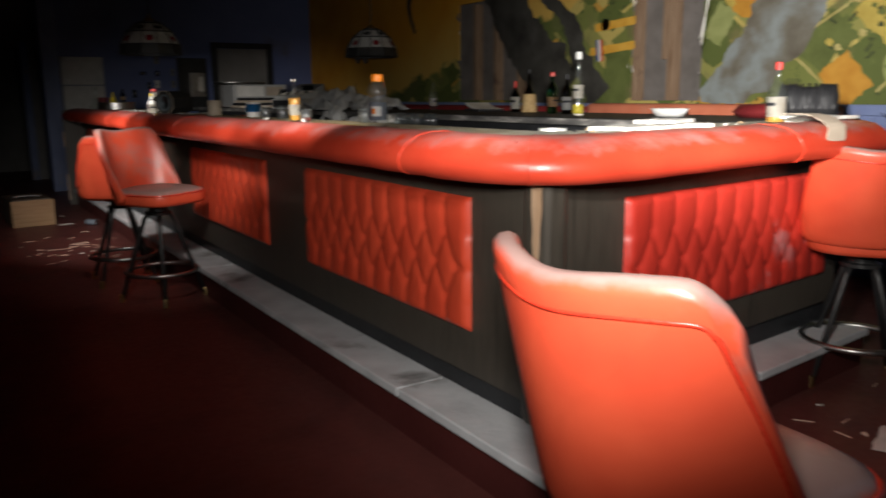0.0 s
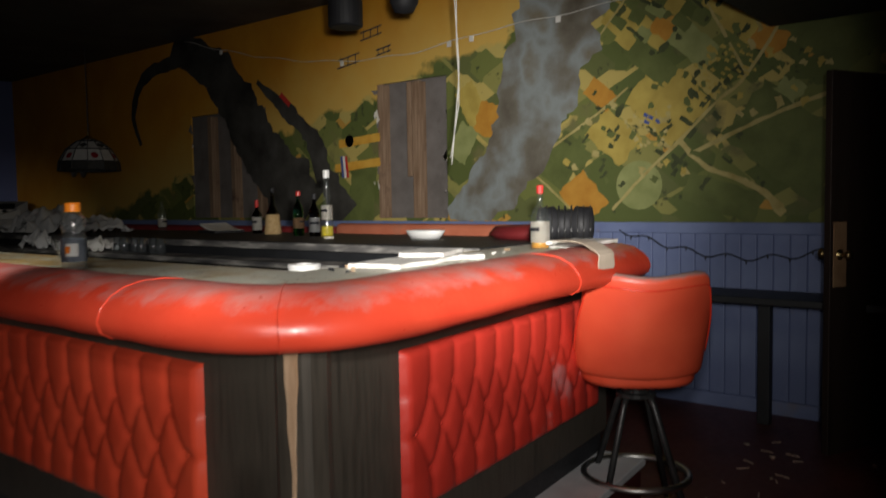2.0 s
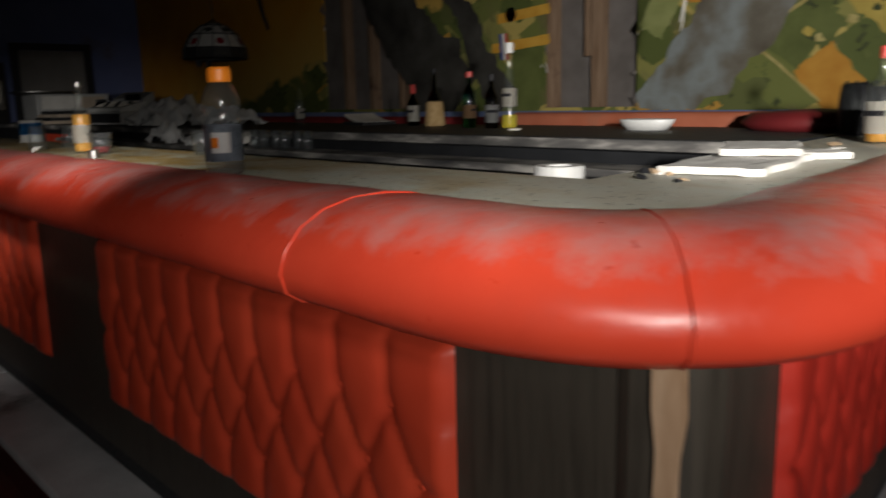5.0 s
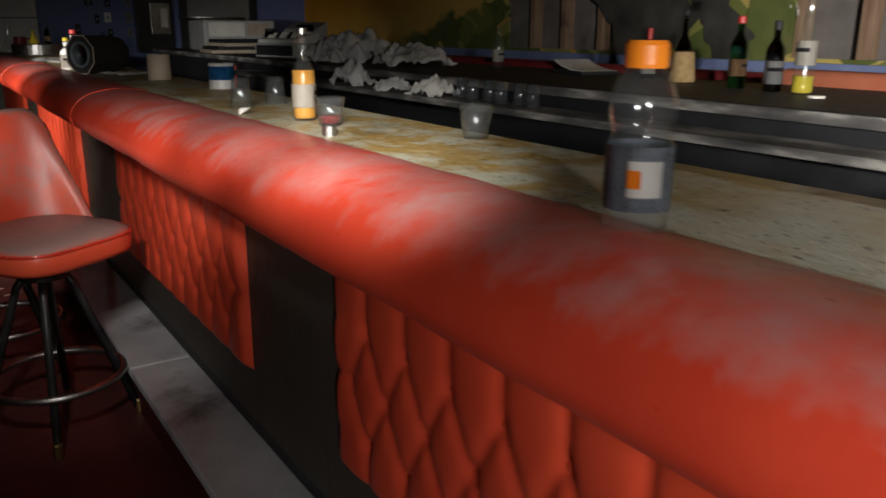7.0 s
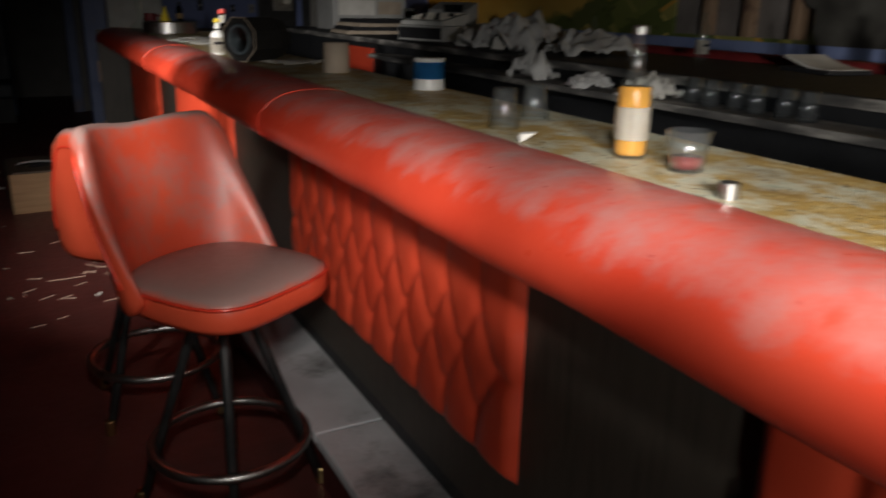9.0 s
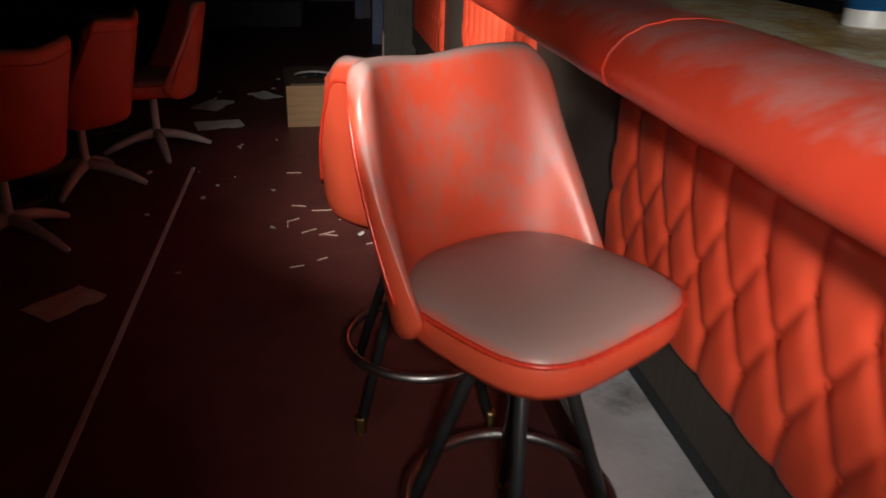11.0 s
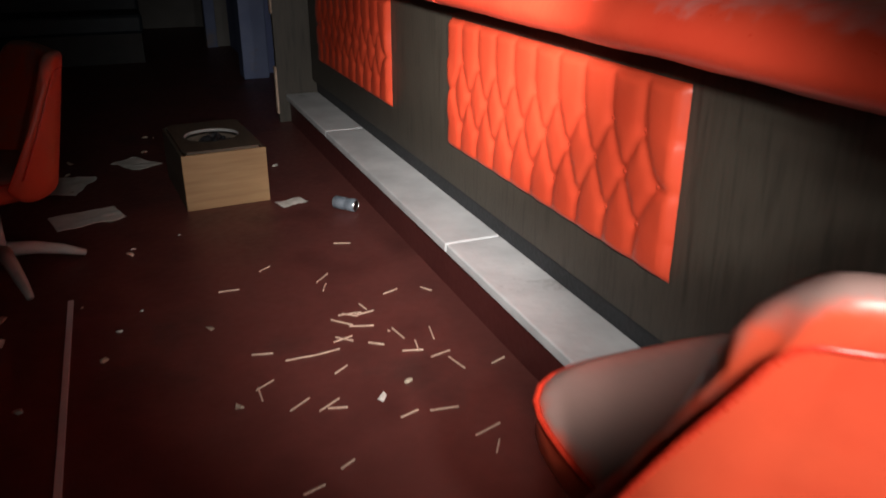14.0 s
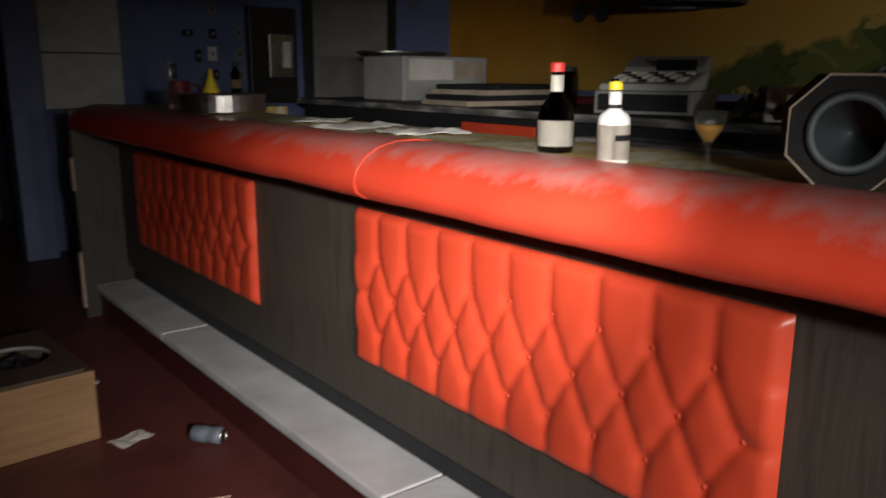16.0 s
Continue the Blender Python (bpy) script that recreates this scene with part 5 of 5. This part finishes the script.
part("neck_band", lathe_open(0.0195, 0.148, 0.165, 18), "black_plastic", [o for o in bpy.data.objects if o.name.startswith("liquor_bottle") and o.type == "EMPTY"][-1])
wg = thing("wine_glass", "stemmed glass with dried brown residue", "glass", m=at(0.088, 6.658, TOP))
bm = lathe([(0.03, 0.0), (0.03, 0.002), (0.005, 0.008), (0.005, 0.055), (0.012, 0.065), (0.034, 0.10), (0.04, 0.14), (0.0385, 0.14), (0.0325, 0.101), (0.01, 0.068), (0.0, 0.066)], 26)
part("body", bm, "clear", wg, smooth=True)
part("residue", lathe([(0.010, 0.069), (0.030, 0.098), (0.032, 0.108)], 26), "amber", wg, smooth=True)
for ob, k in ((squat, 0.82), (pale_bottle, 0.76), (wg, 0.85)):
    ob.matrix_world = ob.matrix_basis @ Matrix.Scale(k, 4)
octo = thing("octagonal_speaker", "black octagonal speaker with pale worn edges", "speaker", m=pose(0.03, 6.36, TOP + 0.096, 0, 0, -58) @ Matrix.Scale(0.84, 4))
bm = lathe([(0.0, 0.05), (0.082, 0.05), (0.082, 0.0), (0.118, 0.0), (0.122, 0.006), (0.122, 0.20), (0.10, 0.30)], 8, pose(0, 0, 0, -90, 22.5, 0))
part("case", bm, "soot", octo)
part("worn_edge", tube([(0.121 * math.cos(math.pi / 8 + k * math.pi / 4), -0.001, 0.121 * math.sin(math.pi / 8 + k * math.pi / 4)) for k in range(8)], 0.0028, 6, True), "cardboard", octo)
part("cone", lathe([(0.0, 0.04), (0.03, 0.038), (0.058, 0.018), (0.064, -0.003), (0.072, -0.004), (0.084, -0.002)], 28, pose(0, 0, 0, -90, 0, 0)), "cone", octo, "grey loudspeaker cone", smooth=True)

carafe = thing("carafe", "clear glass carafe at the end of the bar", "carafe", m=at(0.02, 9.45, TOP))
part("body", lathe([(0.06, 0.0), (0.075, 0.01), (0.07, 0.05), (0.03, 0.10), (0.02, 0.14), (0.02, 0.22), (0.028, 0.26)], 26), "clear", carafe, smooth=True)
urn = thing("ice_tub", "round grey steel tub on the bar", "tub", m=at(0.22, 9.35, TOP))
part("body", lathe([(0.19, 0.0), (0.2, 0.01), (0.2, 0.085), (0.205, 0.09), (0.0, 0.092)], 36), "steel", urn, smooth=False)
tagged(part("funnel", lathe([(0.04, 0.0), (0.04, 0.005), (0.012, 0.075), (0.008, 0.11)], 20, pose(0.2, 9.42, TOP + 0.092)), "yellow", smooth=True), "yellow plastic funnel upside down on the tub", "funnel")
bottle("sauce_bottle", "small dark bottle on the tub", 0.30, 9.36, TOP + 0.092, wine(0.025, 0.14, 0.011), "smoke_glass", (0.013, 0.125, 0.145), "black_plastic", (0.025, 0.02, 0.06), "tan_label")
jug = thing("jug", "dark red plastic jug with a handle", "jug", m=at(0.12, 9.62, TOP))
part("body", lathe([(0.055, 0.0), (0.06, 0.01), (0.048, 0.14), (0.05, 0.145)], 22), "burgundy", jug, smooth=True)
part("handle", tube([(0.05, 0, 0.13), (0.095, 0, 0.12), (0.1, 0, 0.06), (0.056, 0, 0.03)], 0.008, 8), "burgundy", jug, smooth=True)
for x, y, w, d, a in ((0.18, 8.1, 0.3, 0.2, 20), (0.2, 7.75, 0.25, 0.2, -15), (0.25, 8.45, 0.25, 0.18, 50), (0.24, 6.2, 0.25, 0.2, 15)):
    ob = tagged(part("paper_scrap", sheet(8, 6, lambda u, v, w=w, d=d, x=y: ((u - 0.5) * w, (v - 0.5) * d, 0.006 + 0.02 * abs(noise.noise((u * 3, v * 3, x)))), 0.0015), "paper"), "crumpled paper lying on the bar", "paper", "papers on the bar")
    ob.matrix_world = at(x, y, TOP, a)

# till, printer and boxes on the back bar
till = thing("cash_register", "grey electronic cash register with a dark display", "cash register", m=at(1.98, 8.2, TOP, -72))
part("drawer", box(-0.24, 0.24, -0.20, 0.22, 0.0, 0.11, 0.008), "grey_plastic", till)
part("drawer_front", box(-0.22, 0.22, -0.208, -0.199, 0.015, 0.095, 0.003), "black_plastic", till)


def wedge(x0, x1, y0, y1, z0, zf, zb):
    bm = box(x0, x1, y0, y1, z0, zb, 0.0)
    for v in bm.verts:
        if v.co.z > z0 + 0.01 and v.co.y < (y0 + y1) / 2:
            v.co.z = zf
    bmesh.ops.bevel(bm, geom=list(bm.edges), offset=0.006, segments=2, affect="EDGES")
    return bm


part("keyboard", wedge(-0.22, 0.22, -0.19, 0.10, 0.112, 0.14, 0.20), "white_metal", till)
part("head", wedge(-0.2, 0.2, 0.08, 0.21, 0.112, 0.22, 0.28), "grey_plastic", till)
part("display", box(-0.03, 0.17, 0.074, 0.082, 0.205, 0.258, 0.002, None), "screen", till)
for i in range(8):
    for j in range(4):
        part("key", box(-0.18 + 0.046 * i, -0.18 + 0.046 * i + 0.034, -0.15 + 0.052 * j, -0.15 + 0.052 * j + 0.036, 0.152 + 0.011 * j, 0.166 + 0.011 * j), "label" if (i + j) % 3 else "kick", till)
prn = thing("receipt_printer", "small pale receipt printer with a curl of paper", "printer", m=at(1.92, 7.45, TOP, -60))
part("case", wedge(-0.12, 0.12, -0.14, 0.14, 0.0, 0.07, 0.14), "white_metal", prn)
part("paper", sheet(10, 3, lambda u, v: (-0.04 + 0.08 * v, -0.13 - 0.08 * math.sin(u * 2.2), 0.11 - 0.10 * u), 0.001), "paper", prn)
rag("crumpled_rag", "crumpled white napkins on the receipt printer", at(1.95, 7.62, TOP, 20), 0.22, 0.10, "cloth", 5.1)
card = tagged(part("menu_card", box(-0.05, 0.05, -0.002, 0.002, 0.0, 0.14, 0.0, pose(1.80, 7.05, TOP, -18, 0, -70)), "paper"), "white card leaning on the back bar", "card")
mach = thing("microwave_oven", "old pale box-shaped appliance with papers on its front", "appliance", m=at(2.25, 10.35, TOP, 0))
part("case", box(-0.38, 0.38, -0.16, 0.34, 0.0, 0.30, 0.012), "grey_plastic", mach)
part("front_sheet", box(-0.33, 0.05, -0.166, -0.161, 0.14, 0.28, 0.001), "paper", mach)
part("front_sheet", box(0.08, 0.33, -0.166, -0.161, 0.15, 0.27, 0.001), "cardboard", mach)
tray = tagged(part("tray", lathe([(0.0, 0.0), (0.32, 0.0), (0.36, 0.03), (0.355, 0.034), (0.31, 0.008), (0.0, 0.008)], 36, at(2.05, 10.45, TOP + 0.30) @ Matrix.Diagonal((1, 0.7, 1, 1))), "steel", smooth=True), "oval metal tray on the old appliance", "tray")
for k in range(4):
    tagged(part("folded_box", box(-0.3, 0.3, -0.25, 0.25, 0.0, 0.03, 0.004), "black_plastic" if k % 2 else "cardboard"), "flat stacked cardboard on the back bar", "cardboard", "flat boxes").matrix_world = at(1.95 + 0.04 * k, 9.45, TOP + 0.031 * k, 4 * k - 5)
bottle("glass_jar", "dark glass jar with a lid on the back bar", 2.05, 8.85, TOP, [(0.05, 0), (0.055, 0.01), (0.055, 0.18), (0.045, 0.2)], "smoke_glass", (0.048, 0.2, 0.225), "black_plastic", None)

# ---- far wall fittings ----
cab = thing("fuse_cabinet", "open black fuse cabinet with a steel panel on the blue wall", "fuse cabinet", m=at(1.88, FAR_Y - 0.002, 1.09))
part("case", box(-0.22, 0.22, -0.09, 0.0, 0.0, 0.80, 0.006), "black_metal", cab)
part("panel", box(-0.05, 0.18, -0.105, -0.092, 0.22, 0.58, 0.003), "steel", cab)
part("label", box(0.07, 0.15, -0.109, -0.106, 0.3, 0.52), "label", cab)
for k, (x, z, mat, w, h) in enumerate(((1.24, 1.48, "black_plastic", 0.05, 0.10), (1.36, 1.5, "white", 0.075, 0.115), (1.37, 1.66, "black_plastic", 0.06, 0.08), (1.37, 1.86, "plaster", 0.07, 0.12), (1.60, 1.5, "plaster", 0.07, 0.11), (1.60, 1.68, "plaster", 0.06, 0.11), (1.60, 1.33, "plaster", 0.07, 0.10), (1.16, 1.66, "black_plastic", 0.09, 0.05), (1.38, 1.33, "black_plastic", 0.05, 0.08), (1.02, 1.36, "black_plastic", 0.06, 0.12))):
    sw = tagged(part("switch_plate", box(x - w / 2, x + w / 2, FAR_Y - 0.014, FAR_Y - 0.002, z - h / 2, z + h / 2, 0.003), mat), "small switch plate on the blue wall", "switch", "switches on the wall")
    part("toggle", box(x - 0.008, x + 0.008, FAR_Y - 0.024, FAR_Y - 0.0145, z - 0.014, z + 0.014, 0.002), "black_plastic" if mat != "black_plastic" else "grey_plastic", sw)
board_w = thing("white_cabinet", "white painted wall cabinet with a horizontal joint", "cabinet", m=at(0.31, FAR_Y - 0.002, 1.08))
part("door", box(-0.28, 0.28, -0.13, 0.0, 0.0, 0.40, 0.006), "white_metal", board_w)
part("door", box(-0.28, 0.28, -0.13, 0.0, 0.408, 0.80, 0.006), "white_metal", board_w)
fd = thing("door_2", "dark grey closed door in the blue wall", "door", m=at(2.7, FAR_Y, 0), kind="structure")
part("leaf", box(-0.40, 0.40, -0.03, -0.004, 0.0, 2.05, 0.004), "plaster", fd)
part("casing", box(-0.50, -0.405, -0.04, -0.004, 0.0, 2.14, 0.004), "kick", fd)
part("casing", box(0.405, 0.50, -0.04, -0.004, 0.0, 2.14, 0.004), "kick", fd)
part("casing", box(-0.40, 0.40, -0.04, -0.004, 2.055, 2.14, 0.004), "kick", fd)
for y, z in ((10.45, 1.86), (10.2, 1.85)):
    g = lathe([(0.0, 0.02), (0.07, 0.018), (0.085, 0.01), (0.085, 0.0)], 26, pose(WALL_X - 0.001, y, z, 0, -90, 0))
    tagged(part("wall_clock", g, "steel"), "small round gauge on the orange wall", "gauge", "gauges on the wall")

# ---- hanging lamps, ceiling speakers and cables ----
def leaded_lamp(m):
    lp = thing("pendant_lamp", "leaded stained-glass pendant lamp in white, red and black", "lamp", "leaded lamps", m)
    n = 12
    shade = part("shade", lathe([(0.05, 0.36), (0.13, 0.33), (0.24, 0.24), (0.32, 0.10), (0.315, 0.10), (0.235, 0.237), (0.126, 0.325), (0.046, 0.355)], n), "lamp_white", lp)
    part("skirt", lathe([(0.322, 0.10), (0.335, 0.0), (0.33, 0.0), (0.317, 0.10)], n), "lead", shade, "dark scalloped skirt")
    for k in range(n):
        a = 2 * math.pi * k / n
        c, s = math.cos(a), math.sin(a)
        part("came", tube([(r * c, r * s, z) for r, z in ((0.052, 0.363), (0.134, 0.333), (0.245, 0.243), (0.326, 0.10), (0.338, 0.0))], 0.006, 5), "lead", shade)
        if k % 2 == 0:
            a += math.pi / n
            c, s = math.cos(a), math.sin(a)
            part("red_piece", lathe([(0.0, 0.012), (0.035, 0.004), (0.04, 0.0)], 10, Matrix.Translation((0.275 * c, 0.275 * s, 0.165)) @ (Vector((c, s, 0.6)).to_track_quat("Z", "Y").to_matrix().to_4x4())), "lamp_red", shade)
        else:
            a += math.pi / n
            c, s = math.cos(a), math.sin(a)
            part("black_piece", lathe([(0.0, 0.010), (0.045, 0.003), (0.05, 0.0)], 4, Matrix.Translation((0.180 * c, 0.180 * s, 0.285)) @ (Vector((c, s, 1.2)).to_track_quat("Z", "Y").to_matrix().to_4x4())), "lead", shade)
    for z, r in ((0.10, 0.326), (0.24, 0.247), (0.333, 0.134), (0.0, 0.336)):
        part("came", tube(circle(r, z, n), 0.007, 5, True), "lead", shade)
    part("cap", lathe([(0.06, 0.355), (0.05, 0.38), (0.015, 0.40), (0.008, 0.44)], 14), "brass", lp)
    part("chain", tube([(0, 0, 0.43), (0, 0, CEIL - m.translation.z)], 0.006, 6), "black_metal", lp)
    return lp


leaded_lamp(at(3.33, 8.96, 1.80))
leaded_lamp(at(0.57, 9.0, 1.78))
sp = thing("ceiling_speaker", "black cylindrical speaker hanging from the ceiling", "speaker", m=at(2.5, 3.87, 2.54))
part("body", lathe([(0.10, 0.0), (0.115, 0.01), (0.115, 0.34), (0.10, 0.36), (0.0, 0.36)], 26), "black_plastic", sp, smooth=False)
part("stem", tube([(0, 0, 0.35), (0, 0, CEIL - 2.54)], 0.012, 8), "black_metal", sp)
spot = thing("spot_lamp", "black spotlight on a ceiling arm", "lamp", m=at(2.5, 3.35, 2.62))
part("shell", lathe([(0.0, -0.07), (0.06, -0.06), (0.09, 0.0), (0.085, 0.05), (0.05, 0.12), (0.03, 0.14)], 22, pose(0, 0, 0, 12, -14, 0)), "black_plastic", spot, smooth=True)
part("arm", tube([(0.02, 0.02, 0.13), (0.03, 0.03, 0.3), (0.03, 0.03, CEIL - 2.62)], 0.014, 8), "steel", spot)
cable = thing("hanging_cable", "white cable hanging in a loop from the ceiling", "cable")
part("strand", tube([(2.5, 2.945, CEIL - 0.002), (2.5, 2.94, 2.7), (2.51, 2.95, 2.3), (2.50, 2.93, 2.1), (2.5, 2.96, 1.85), (2.5, 2.99, 1.62), (2.51, 3.0, 1.60)], 0.004, 6), "wire", cable, smooth=True)
part("strand", tube([(2.49, 2.96, CEIL - 0.002), (2.49, 2.95, 2.6), (2.49, 2.92, 2.2), (2.49, 2.925, 1.95), (2.50, 3.0, 1.64)], 0.0035, 6), "wire", cable, smooth=True)
swag = thing("string_wire", "thin white wire strung along the mural with small clips", "wire")
pts = []
for k in range(49):
    u = k / 48
    y = 7.75 - 5.4 * u
    z = 3.18 - 0.55 * math.sin(min(1, u * 1.35) * math.pi * 0.62) + 0.20 * max(0, u - 0.6)
    pts.append((WALL_X - 0.06, y, z + 0.01 * math.sin(k)))
part("wire_line", tube(pts, 0.0035, 5), "wire", swag, smooth=True)
for k in (6, 22, 33, 35, 42):
    x, y, z = pts[k]
    part("clip", box(x - 0.006, x + 0.006, y - 0.02, y + 0.02, z - 0.045, z, 0.002), "paper", swag)
lights = thing("string_lights", "dark string of fairy lights sagging along the wainscot", "string lights")
pts = [(WALL_X - 0.05, 2.55 - 1.75 * k / 40, 1.16 - 0.17 * math.sin(math.pi * k / 40) - 0.02 * math.sin(k)) for k in range(41)]
part("cord", tube(pts, 0.005, 5), "kick", lights, smooth=True)
for k in range(2, 40, 3):
    x, y, z = pts[k]
    part("bulb", lathe([(0.004, 0.0), (0.006, -0.01), (0.0, -0.03)], 8, pose(x, y, z)), "kick", lights)
